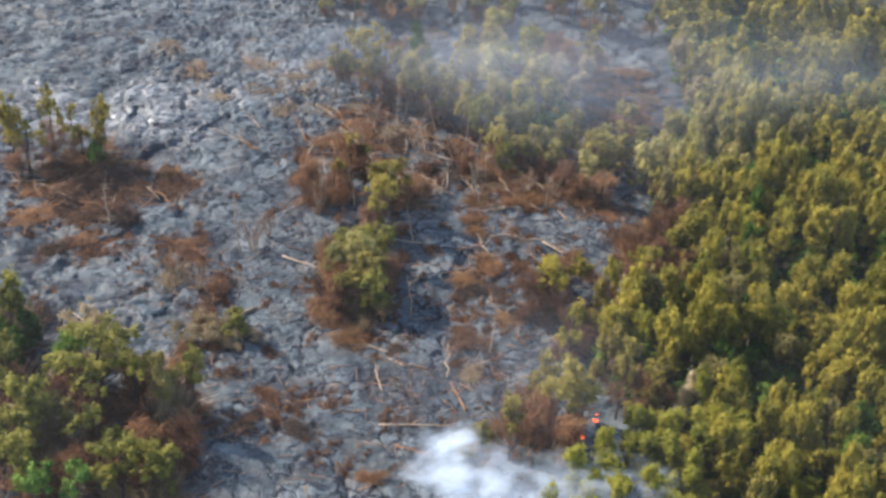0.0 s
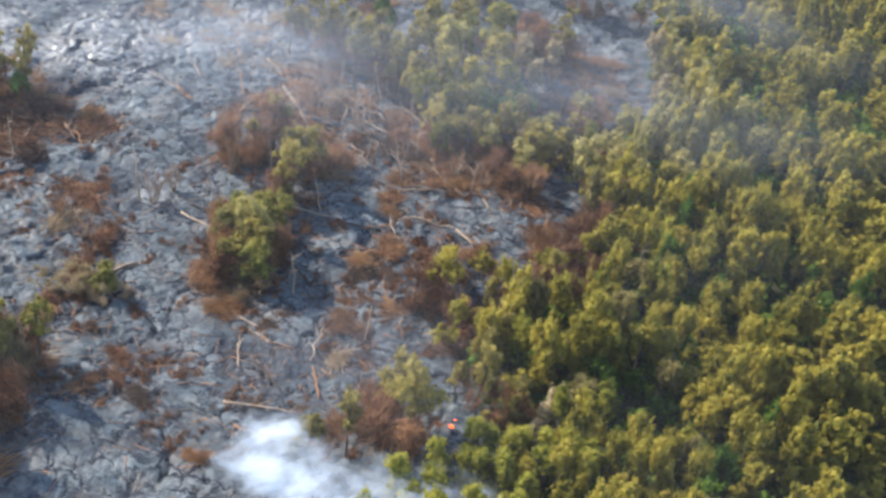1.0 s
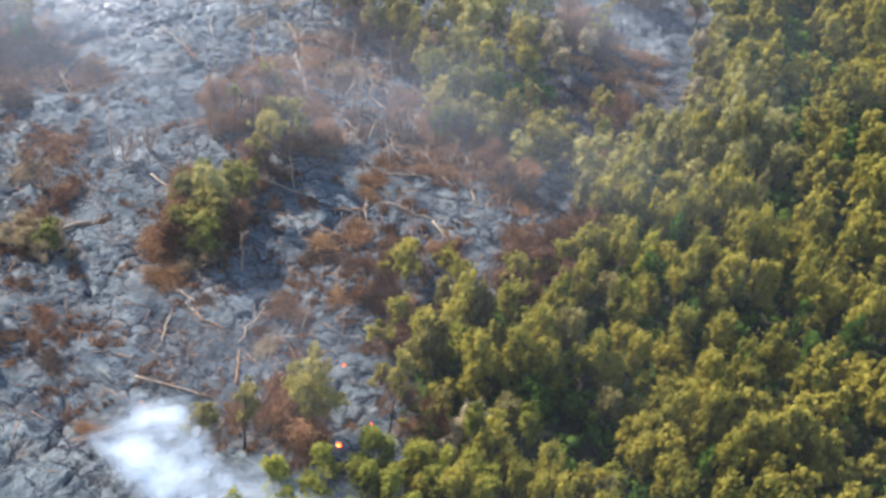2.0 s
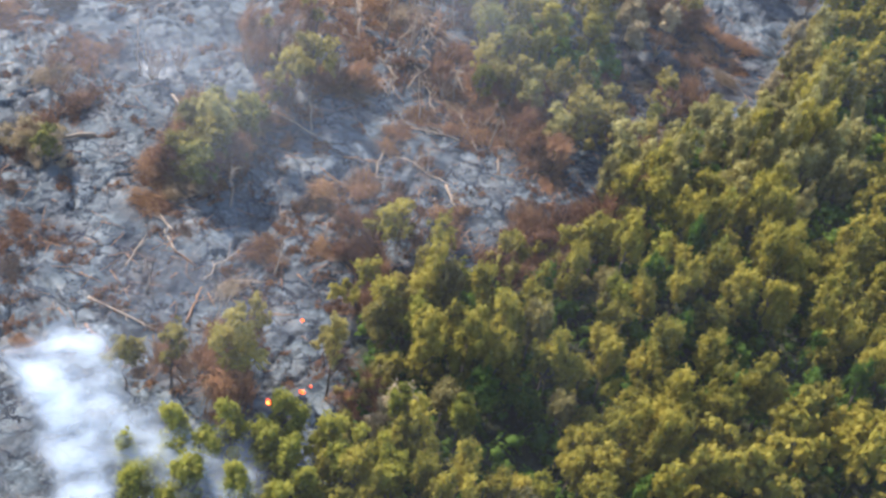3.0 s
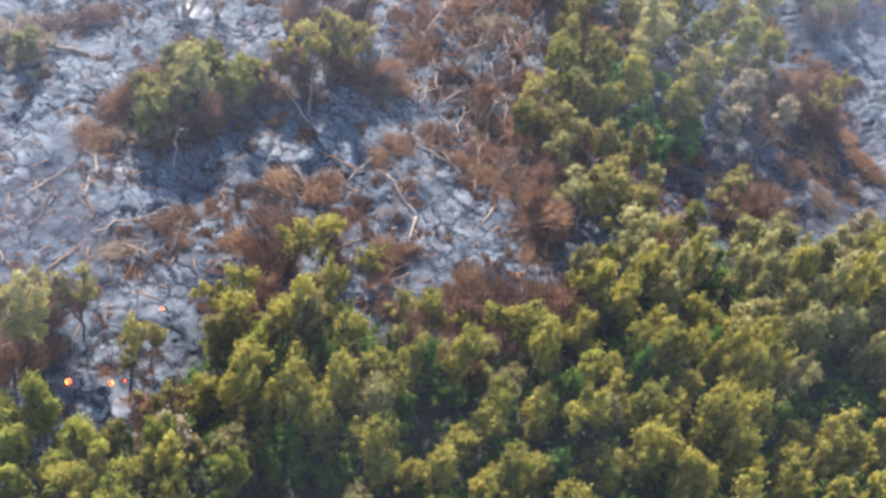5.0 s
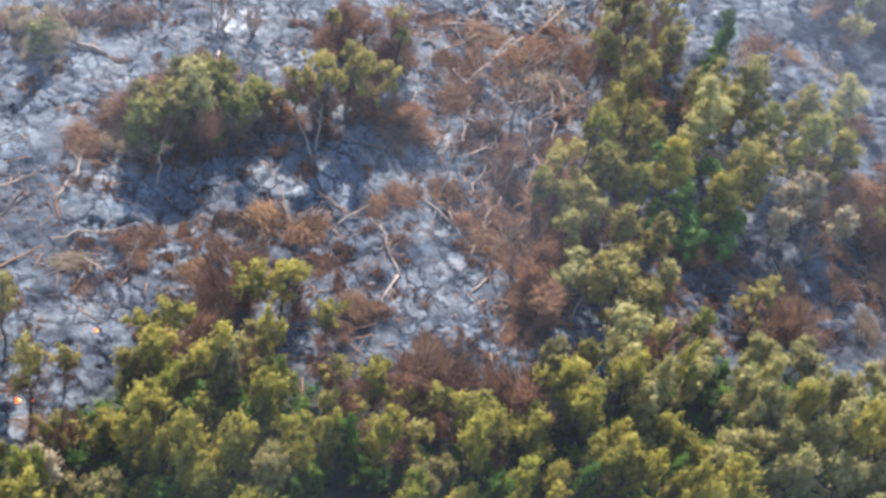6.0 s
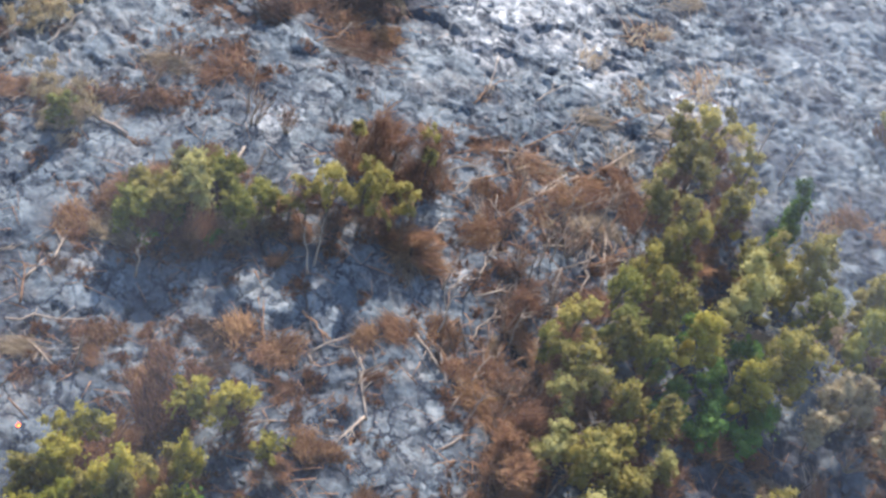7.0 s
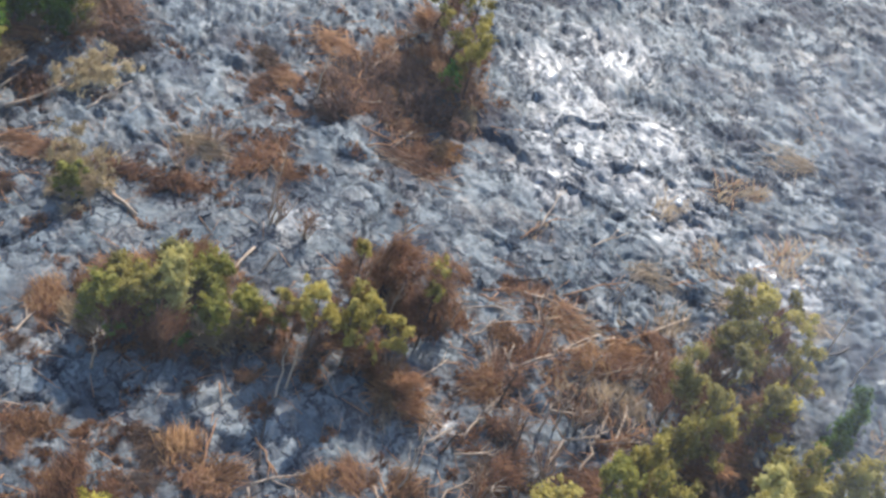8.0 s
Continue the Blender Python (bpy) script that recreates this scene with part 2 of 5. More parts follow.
def cells(x, y, size, seed):
    """Plates: the gap to the nearest seam, the way to the plate's middle, three chances of the plate."""
    u, v = x / size, y / size
    ix, iy = np.floor(u), np.floor(v)
    f1, f2 = np.full(u.shape, 9.0), np.full(u.shape, 9.0)
    ox, oy, cx, cy = (np.zeros(u.shape) for _ in range(4))
    for i in (-1, 0, 1):
        for j in (-1, 0, 1):
            jx, jy = ix + i, iy + j
            px, py = jx + hash2(jx, jy, seed), jy + hash2(jx, jy, seed + 9)
            d = np.hypot(u - px, v - py)
            near = d < f1
            f2 = np.where(near, f1, np.minimum(f2, d))
            f1 = np.where(near, d, f1)
            ox, oy = np.where(near, u - px, ox), np.where(near, v - py, oy)
            cx, cy = np.where(near, jx, cx), np.where(near, jy, cy)
    chances = [hash2(cx, cy, seed + k) for k in (21, 22, 23)]
    return (f2 - f1) * size, f1 * size, ox * size, oy * size, chances


# the forest's edge along y, and the low hollows (rubble and painted shade) and pale smooth swells of the flow
EDGE_Y = [-4000, 60, 95, 105, 115, 122, 130, 136, 139, 143, 150, 157, 161, 166, 173, 184, 190, 196, 207, 220, 260, 320, 4000]
EDGE_X = [36, 36, 33, 30, 29, 25.5, 24.5, 28, 34, 39.5, 38.5, 35.5, 36.0, 38.0, 38.8, 42.5, 46.5, 48.5, 47.5, 48, 50, 60, 60]
HOLLOWS_AND_SHADE = [(5.3, 132.2, 3.0), (25.2, 142.6, 3.4), (21.2, 147.6, 3.0), (31.4, 182.8, 5.0), (28.2, 191.9, 4.0), (30.6, 188.8, 4.0), (26.0, 196.6, 4.0), (32.3, 194.2, 4.0), (36.0, 194.8, 4.0), (32.9, 201.3, 4.0), (16.5, 146.2, 1.8), (19.7, 109.0, 2.5), (8.9, 144.2, 1.5), (14.1, 116.8, 2.0), (0.0, 172.0, 2.3), (-37.0, 158.0, 5.0), (14.0, 168.5, 2.4), (36.0, 185.0, 6.0), (38.0, 203.0, 6.0), (34.0, 210.0, 6.0), (41.0, 192.0, 5.0), (-43.0, 156.0, 6.0), (-41.0, 165.0, 5.0)]
SWELLS = [(5.4, 141.9, 3.4), (2.8, 125.3, 2.8), (15.3, 128.3, 3.6), (16.5, 152.9, 2.2), (21.5, 154.0, 2.4), (28.3, 155.1, 2.8), (-6.0, 119.8, 3.0), (5.0, 162.4, 2.4), (1.7, 167.6, 2.2), (9.6, 127.9, 3.6), (19.0, 120.9, 3.0), (-27.4, 152.4, 8.0), (-37.3, 135.8, 7.0), (-27.5, 168.8, 8.0), (11.6, 128.9, 4.0), (27.4, 151.7, 4.0), (-7.8, 105.2, 4.0), (-40.0, 172.0, 9.0)]


# spots where the crust glints in the sun; they also lighten its colour
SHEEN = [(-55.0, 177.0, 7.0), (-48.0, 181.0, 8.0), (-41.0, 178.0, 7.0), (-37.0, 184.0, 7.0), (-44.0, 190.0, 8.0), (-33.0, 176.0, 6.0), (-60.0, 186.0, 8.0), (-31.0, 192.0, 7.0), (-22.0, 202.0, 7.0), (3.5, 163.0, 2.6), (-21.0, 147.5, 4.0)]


def forest_mask(x, y):
    edge = np.interp(y, EDGE_Y, EDGE_X) + 1.5 * fbm(x / 6, y / 6, 40, 2)
    return np.clip((x - edge) / 2.5 + 0.5, 0, 1)


def blobs(x, y, spots):
    total = np.zeros(x.shape)
    for px, py, r in spots:
        wob = 1 + 0.35 * fbm(x / r + px, y / r, 50, 2)
        total = np.maximum(total, np.clip(1.6 - 1.6 * np.hypot(x - px, y - py) / (r * wob), 0, 1))
    return np.minimum(total, 1)


def terrain(x, y):
    """Height of the flow and its surface states at any places."""
    wood = forest_mask(x, y)
    wx = x + 3.6 * fbm(x / 5.5, y / 5.5, 3, 3) + 0.35 * fbm(x / 0.9, y / 0.9, 4, 2)
    wy = y + 3.6 * fbm(x / 5.5, y / 5.5, 8, 3) + 0.35 * fbm(x / 0.9, y / 0.9, 6, 2)
    big, mid_big, bx, by, (b1, b2, b3) = cells(wx, wy, 6.4, 1)
    small, mid_small, sx, sy, (s1, s2, s3) = cells(wx * 0.8, wy * 1.2, 2.1, 5)
    south = np.clip((178 - y) / 18, 0, 1) * np.clip((x + 34) / 10, 0, 1)
    hollow, swell = blobs(x, y, HOLLOWS_AND_SHADE), blobs(x, y, SWELLS)
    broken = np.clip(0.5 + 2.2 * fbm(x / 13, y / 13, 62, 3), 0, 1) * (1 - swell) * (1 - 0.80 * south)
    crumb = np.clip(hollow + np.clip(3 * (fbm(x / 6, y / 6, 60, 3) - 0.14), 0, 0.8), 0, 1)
    z = 0.9 * fbm(x / 22, y / 22, 11, 3) + 0.32 * fbm(x / 7, y / 7, 14, 2)
    seam_big = np.exp(-(big / (0.12 + 0.22 * b2)) ** 2) * np.clip((b1 - 0.52 + 0.22 * south) * 2.2, 0, 1)
    seam_small = np.exp(-(small / 0.17) ** 2) * (s3 > 0.55) * np.clip(broken + 0.15, 0, 1)
    folds = 1 - np.abs(fbm(wx / 1.9, wy / 1.5, 25, 2)) * 2.2
    lava = (0.17 - 0.07 * south) * (bx * (b1 - 0.5) + by * (b2 - 0.5)) + 0.26 * (b3 - 0.5)
    lava += broken * (0.26 * (sx * (s1 - 0.5) + sy * (s2 - 0.5)) + 0.20 * (s3 - 0.5))
    lava += -0.70 * seam_big - 0.30 * seam_small + 0.35 * swell - 0.65 * hollow
    calm = 1 - 0.72 * south
    lava += (0.10 + 0.14 * broken) * folds * (1 - 0.6 * swell) * calm
    turn = 0.36
    ta, tb = wx * math.cos(turn) - wy * math.sin(turn), wx * math.sin(turn) + wy * math.cos(turn)
    toe_gap, toe_mid, _, _, (t1, t2, t3) = cells(ta * 1.25, tb * 0.72, 2.9, 45)
    toes = 0.34 * (0.45 + t1) * np.sqrt(np.clip(1 - (toe_mid / 2.5) ** 2, 0, 1)) + 0.25 * (t2 - 0.5) - 0.16 * np.exp(-(toe_gap / 0.25) ** 2)
    lava += toes * (1 - 0.75 * south) * (1 - 0.5 * hollow)
    streak = fbm(wx / 3.6, wy / 1.5, 29, 3)
    crease = np.exp(-(streak / 0.055) ** 2) * (1 - 0.5 * swell)
    lava += (0.50 * np.abs(streak) - 0.50 * crease) * calm
    lava += 0.05 * (1 - np.abs(fbm(wx / 0.95, wy / 1.6, 27, 2)) * 2.4) * (1 - 0.4 * swell)
    lava += crumb * 0.34 * fbm(x / 1.1, y / 1.1, 17, 3) + 0.03 * fbm(x / 0.8, y / 0.6, 19, 2)
    z = (z + lava) * (1 - 0.8 * wood) + wood * 0.25 * fbm(x / 2, y / 2, 23, 3)
    far = np.clip((np.maximum(np.abs(x - 10) - 104, np.abs(y - 161) - 97)) / 30, 0, 1)
    z = z * (1 - far)
    # mask of the painted shade in seams, creases and fold troughs
    seam_shade = np.clip(seam_big + 0.8 * seam_small + 0.6 * crease * calm + 0.5 * broken * np.clip(0.25 - folds, 0, 1), 0, 1) * (1 - wood)
    plate = np.clip(0.7 * (b3 > 0.55) * b1 + 0.55 * swell + 0.35 * s1 * broken, 0, 1) * (1 - crumb)
    return z, wood, seam_shade * (1 - far), plate, crumb * (1 - wood), south


def height(x, y):
    return float(terrain(np.array([float(x)]), np.array([float(y)]))[0][0])


def mesh_of(name, verts, tris=(), quads=(), material=None, **attrs):
    """A mesh out of arrays, with point attributes."""
    verts = np.asarray(verts, dtype=np.float32).reshape(-1, 3)
    tris, quads = np.asarray(tris, dtype=np.int32).reshape(-1, 3), np.asarray(quads, dtype=np.int32).reshape(-1, 4)
    me = bpy.data.meshes.new(name)
    me.vertices.add(len(verts))
    me.vertices.foreach_set("co", verts.ravel())
    me.loops.add(tris.size + quads.size)
    me.loops.foreach_set("vertex_index", np.concatenate([tris.ravel(), quads.ravel()]))
    me.polygons.add(len(tris) + len(quads))
    me.polygons.foreach_set("loop_start", np.concatenate([np.arange(len(tris)) * 3, tris.size + np.arange(len(quads)) * 4]).astype(np.int32))
    for key, values in attrs.items():
        me.attributes.new(key, "FLOAT", "POINT").data.foreach_set("value", np.asarray(values, dtype=np.float32))
    me.update()
    me.validate()
    if material:
        me.materials.append(material)
    return me


def part_mesh(name, me, parent, label=""):
    ob = new(name, me)
    ob.parent = parent
    if label:
        ob["label"] = label
    return ob


def ball():
    bm = bmesh.new()
    bmesh.ops.create_icosphere(bm, subdivisions=1, radius=1)
    v = np.array([p.co[:] for p in bm.verts])
    f = np.array([[q.index for q in p.verts] for p in bm.faces])
    bm.free()
    return v, f


BALL_V, BALL_F = ball()


def tufts(centres, radii, rng, leaves=46, leaf=0.30, squash=0.8, tones=None, core=0.66, slim=0.45, ragged=1.12, soft=False):
    """Clumps of leaves: a small lumpy heart and loose, ragged leaves round it; soft: leaves that lie like shingles on a rounded
    clump. Gives verts, tris, quads, tone."""
    V, T, Q, tone, n = [], [], [], [], 0
    for k, (c, r) in enumerate(zip(centres, radii)):
        own = rng.random() if tones is None else tones[k]
        turn = rng.uniform(0, 6.28)
        ca, sa = math.cos(turn), math.sin(turn)
        lengthen = rng.uniform(0.75, 1.35)
        form = np.array(((ca * lengthen, sa * lengthen, 0), (-sa / lengthen, ca / lengthen, 0), (rng.normal(0, 0.2), rng.normal(0, 0.2), squash)))
        if core:
            lump = (BALL_V * (r * core * rng.uniform(0.6, 1.3, (len(BALL_V), 1)))) @ form + c
            V.append(lump)
            T.append(BALL_F + n)
            tone.append(np.full(len(lump), own * 0.95))
            n += len(lump)
        d = rng.normal(size=(leaves, 3))
        d[:, 2] += 0.3
        d /= np.linalg.norm(d, axis=1)[:, None]
        mid = c + (d * (r * rng.uniform(0.35, ragged, (leaves, 1)))) @ form
        if soft:
            face = d + rng.normal(size=(leaves, 3)) * 0.26 + (0, 0, 0.15)
            face /= np.linalg.norm(face, axis=1)[:, None]
            mid = c + (d * (r * (1.08 - 0.5 * rng.random((leaves, 1)) ** 2) * (1 + (ragged - 1) * rng.random((leaves, 1)) ** 3))) @ form
            along = np.cross(face, rng.normal(size=(leaves, 3)) + (0.2, 0.1, 0.0))
            along /= np.linalg.norm(along, axis=1)[:, None] + 1e-6
            side = np.cross(face, along)
            size = leaf * rng.uniform(0.6, 1.3, (leaves, 1))
            quad = np.stack([mid - along * size - face * 0.04, mid + side * size * slim, mid + along * size - face * 0.04, mid - side * size * slim], 1)
            V.append(quad.reshape(-1, 3))
            Q.append(np.arange(leaves * 4).reshape(-1, 4)[:, ::-1] + n)
            tone.append(np.repeat(np.clip(own + rng.normal(0, 0.08, leaves), 0, 1), 4))
            n += leaves * 4
            continue
        along = d * 0.55 + rng.normal(size=(leaves, 3)) * 0.42 + (0, 0, 0.55)
        along /= np.linalg.norm(along, axis=1)[:, None] + 1e-6
        side = np.cross(along, rng.normal(size=(leaves, 3)) * 0.6 + (0.5, -0.3, 0.1))
        side /= np.linalg.norm(side, axis=1)[:, None] + 1e-6
        size = leaf * rng.uniform(0.6, 1.35, (leaves, 1))
        quad = np.stack([mid - along * size, mid + side * size * slim + d * 0.05, mid + along * size, mid - side * size * slim + d * 0.05], 1)
        V.append(quad.reshape(-1, 3))
        Q.append(np.arange(leaves * 4).reshape(-1, 4) + n)
        tone.append(np.repeat(np.clip(own + rng.normal(0, 0.14, leaves), 0, 1), 4))
        n += leaves * 4
    return np.concatenate(V), (np.concatenate(T) if T else np.zeros((0, 3), int)), np.concatenate(Q), np.concatenate(tone)


def strands(centres, spread, rng, count, sweep, length=1.0, width=0.05, rise=0.25):
    """Dead fronds: thin bent blades lying mostly one way over a patch. Gives verts, quads, tone."""
    k = rng.integers(len(centres), size=count)
    at = np.asarray(centres)[k] + rng.normal(0, 1, (count, 3)) * spread
    way = sweep + rng.normal(0, 0.45, count) + np.where(rng.random(count) < 0.2, rng.uniform(0, 6.28, count), 0)
    span = length * rng.uniform(0.5, 1.5, count)
    lift = rise + rng.normal(0, 0.22, count)
    along = np.stack([np.cos(way), np.sin(way), lift], 1) * span[:, None] * 0.5
    side = np.stack([-np.sin(way), np.cos(way), rng.normal(0, 0.5, count)], 1) * (width * rng.uniform(0.6, 1.5, count))[:, None]
    mid = at + along + np.stack([np.zeros(count), np.zeros(count), span * rng.uniform(0.03, 0.16, count)], 1)
    tip = at + along * 2 - np.stack([np.zeros(count), np.zeros(count), span * rng.uniform(0.0, 0.2, count)], 1)
    v = np.stack([at - side * 0.6, at + side * 0.6, mid + side, mid - side, tip + side * 0.25, tip - side * 0.25], 1)
    base = np.arange(count)[:, None] * 6
    q = np.concatenate([base + (0, 1, 2, 3), base + (3, 2, 4, 5)])
    own = np.clip(rng.random(len(centres))[k] * 0.7 + 0.15 + rng.normal(0, 0.15, count), 0, 1)
    return v.reshape(-1, 3), q, np.repeat(own, 6)


def tubes(paths, sides=5):
    """Tapered, bent tubes: each path is a list of (point, radius). Gives verts, tris, quads."""
    V, Q, T, n = [], [], [], 0
    for path in paths:
        pts = np.array([p for p, _ in path], dtype=float)
        way = pts[-1] - pts[0]
        way /= np.linalg.norm(way) + 1e-9
        u = np.cross(way, (0.31, 0.17, 0.93) if abs(way[2]) < 0.9 else (1, 0, 0))
        u /= np.linalg.norm(u)
        w = np.cross(way, u)
        ang = np.arange(sides) * 2 * math.pi / sides
        ring = np.cos(ang)[:, None] * u + np.sin(ang)[:, None] * w
        for p, r in path:
            V.append(np.array(p) + ring * r)
        for k in range(len(path) - 1):
            for s in range(sides):
                a, b = n + k * sides + s, n + k * sides + (s + 1) % sides
                Q.append((a, b, b + sides, a + sides))
        e = n + (len(path) - 1) * sides
        T += [(e, e + s, e + s + 1) for s in range(1, sides - 1)]
        T += [(n, n + s + 1, n + s) for s in range(1, sides - 1)]
        n += len(path) * sides
    return np.concatenate(V), np.array(T), np.array(Q)


def bent(a, b, r0, r1, rng, steps=4, wobble=0.06):
    a, b = np.array(a, dtype=float), np.array(b, dtype=float)
    span = np.linalg.norm(b - a)
    out = []
    for k in range(steps + 1):
        f = k / steps
        off = rng.normal(0, wobble * span * math.sin(math.pi * f) + 1e-6, 3)
        out.append((a + (b - a) * f + off, r0 + (r1 - r0) * f))
    return out


# ---- the ground ----
def spread(lo, hi, step, wide_lo, wide_hi, step_lo, step_hi):
    core = np.arange(lo, hi, step)
    left, right = np.arange(wide_lo, lo, step_lo), np.arange(hi, wide_hi, step_hi)
    grow = np.cumsum(1.28 ** np.arange(1, 27))
    return np.concatenate([(wide_lo - grow)[::-1], left, core, right, wide_hi + grow])


def charred_spots(x, y, spots):
    total = np.zeros(x.shape)
    for px, py, w in spots:
        total = np.maximum(total, np.clip(1.5 - np.hypot(x - px, y - py) / (w * 0.64), 0, 1))
    return total


# scorched shrubs on the flow: x, y, width
SHRUBS_NORTH = [(16.6, 162.8, 3.8), (17.7, 165.9, 4.4), (16.4, 170.0, 3.9), (20.9, 162.2, 3.7), (23.2, 163.7, 3.9), (24.4, 166.8, 3.9), (26.4, 160.8, 4.2), (28.9, 162.8, 3.6), (19.6, 171.0, 3.8), (11.8, 159.8, 3.1), (15.7, 160.3, 3.1), (7.8, 167.7, 3.9), (10.7, 167.5, 3.9), (13.2, 169.0, 4.5), (-2.5, 167.8, 4.1), (0.8, 158.8, 6.2), (26.0, 165.0, 4.5), (30.5, 160.0, 4.2), (22.0, 168.5, 4.4), (29.5, 158.5, 3.4), (21.5, 172.5, 4.0), (13.5, 164.5, 3.0)]
SHRUBS_POCKET = [(26.0, 205.4, 5.8), (24.0, 211.5, 6.0), (26.4, 215.4, 6.8), (30.7, 206.9, 5.8), (33.1, 210.7, 4.4), (26.2, 182.7, 4.6), (27.4, 187.0, 4.0), (37.3, 186.4, 5.2), (33.9, 175.6, 3.6), (40.9, 202.7, 4.6), (36.0, 179.0, 4.0), (39.5, 192.0, 4.5), (34.5, 198.0, 4.0), (38.5, 208.0, 5.0), (30.0, 176.5, 3.5), (41.0, 197.0, 5.0)]
SHRUBS_WEDGE = [(16.9, 132.4, 3.6), (20.8, 131.7, 3.6), (17.1, 143.2, 2.9), (8.8, 136.9, 4.6), (12.4, 143.0, 5.6), (15.1, 144.6, 3.0), (11.1, 126.6, 3.4), (9.8, 120.2, 6.0), (12.3, 120.9, 4.8), (0.5, 116.9, 5.6), (23.6, 145.5, 4.8), (13.2, 137.4, 3.5), (32.4, 146.3, 4.4), (31.6, 144.1, 3.9), (32.6, 150.2, 4.5), (34.9, 143.4, 4.4), (35.9, 147.4, 4.4), (38.2, 149.3, 4.4), (25.5, 134.9, 3.6), (31.8, 152.1, 3.4), (36.5, 156.0, 3.8), (37.9, 152.2, 3.8), (18.3, 135.0, 3.4), (22.5, 129.5, 3.6), (21.6, 126.6, 3.4), (27.5, 138.5, 3.0)]
SHRUBS_WEST = [(-52.0, 157.7, 6.0), (-45.7, 155.1, 7.0), (-41.1, 152.5, 6.5), (-51.3, 149.2, 5.0), (-49.7, 161.2, 6.0), (-43.1, 166.9, 5.4), (-32.1, 160.6, 5.8), (-39.2, 159.0, 5.4), (-42.5, 142.1, 6.4), (-46.9, 141.7, 4.8), (-29.0, 143.4, 6.0), (-38.7, 145.3, 5.8), (-14.4, 158.4, 4.6), (-10.3, 158.8, 5.0), (-10.7, 136.9, 4.5), (-7.3, 131.5, 5.1), (-4.0, 125.2, 4.6), (-47.3, 151.8, 6.0), (-34.2, 162.9, 4.5), (-7.5, 141.5, 4.6), (-8.5, 134.0, 4.2), (-4.5, 128.6, 4.4)]
SHRUBS_SOUTH = [(-24.5, 110.7, 5.3), (-30.2, 104.6, 5.8), (-22.0, 123.7, 2.8), (-19.2, 118.4, 2.8), (-24.0, 135.7, 4.5), (-7.4, 115.1, 3.4), (-1.9, 101.1, 3.1), (-26.2, 100.3, 5.1), (-21.6, 101.5, 5.1), (-36.1, 106.0, 5.8), (-16.5, 109.3, 3.9), (-10.7, 108.8, 5.0), (-14.0, 114.6, 4.0), (0.7, 112.6, 4.4), (-13.0, 110.5, 3.6), (14.5, 109.5, 4.4), (16.5, 108.0, 4.6), (12.0, 107.0, 3.4)]
SHRUBS_MIDDLE = [(8.9, 126.2, 4.4), (9.9, 137.7, 4.0), (9.2, 131.4, 2.0), (-0.2, 141.7, 4.4), (0.6, 144.9, 3.2), (0.3, 158.1, 5.4), (-2.8, 168.0, 5.0), (-6.2, 178.5, 5.6), (-8.5, 183.5, 5.2), (7.4, 169.3, 5.2), (-15.6, 172.0, 4.1), (-12.4, 176.1, 4.7), (-7.3, 172.8, 4.0), (-29.8, 136.1, 4.6), (-25.5, 119.9, 5.0), (-24.1, 128.2, 6.0), (-30.7, 143.4, 4.6), (0.4, 124.2, 2.7), (14.7, 130.7, 3.4), (10.7, 155.4, 3.5), (-3.8, 185.4, 3.8), (2.4, 189.2, 4.5), (2.5, 180.6, 3.4), (5.5, 184.0, 4.0), (8.0, 176.5, 3.8), (-1.5, 176.0, 3.2)]
SHRUBS_THICKET = [(19.0, 164.4, 4.4), (22.0, 165.8, 4.6), (25.4, 162.8, 4.4), (27.6, 163.6, 4.2), (18.0, 168.2, 4.0), (23.6, 169.8, 4.4), (21.0, 175.0, 4.4), (27.0, 171.4, 4.4), (31.0, 173.0, 4.0), (24.6, 174.6, 4.2), (18.6, 178.6, 4.4), (29.0, 178.6, 4.0), (31.6, 188.6, 4.4), (34.0, 191.4, 4.6), (29.0, 201.4, 5.0), (11.0, 183.0, 4.6), (7.0, 188.0, 4.8), (3.0, 192.4, 5.0), (-5.0, 190.0, 4.8), (-9.6, 186.0, 4.4), (14.6, 193.4, 4.6), (-3.6, 195.4, 5.0), (6.4, 197.0, 5.0), (-10.0, 163.4, 4.4), (-4.6, 152.0, 4.2), (-3.0, 147.6, 4.0), (-1.0, 134.4, 3.8), (-6.8, 145.0, 4.0), (13.0, 203.0, 5.0), (19.0, 207.0, 5.0), (35.6, 203.6, 5.0)]
SHRUBS_SOUTHWEST = [(-40.0, 105.0, 7.5), (-34.0, 98.0, 7.0), (-44.0, 112.0, 7.0), (-28.0, 96.5, 6.5), (-38.0, 110.0, 6.5), (-30.0, 113.0, 6.0), (-26.0, 105.0, 6.0), (-46.0, 100.0, 7.5), (-36.0, 92.5, 7.0), (-22.5, 93.0, 6.0), (-33.0, 107.0, 6.5), (-29.0, 100.5, 6.0), (-41.0, 116.0, 6.0), (-47.0, 118.5, 6.0)]
SHRUBS_BROWN = [(3.4, 169.1, 4.4), (1.7, 173.5, 4.6), (-1.6, 178.4, 4.2), (7.3, 173.1, 4.8), (8.4, 178.1, 4.6), (9.0, 165.4, 4.0), (12.8, 171.4, 4.6), (15.1, 173.8, 4.4), (15.5, 163.4, 3.8), (4.0, 182.7, 4.6), (-1.9, 182.2, 4.4), (-7.1, 188.6, 4.6), (16.0, 151.4, 2.8), (13.7, 148.5, 3.0), (-5.8, 171.8, 4.0), (11.0, 175.0, 4.8), (12.0, 180.0, 4.6), (5.0, 187.0, 4.6)]
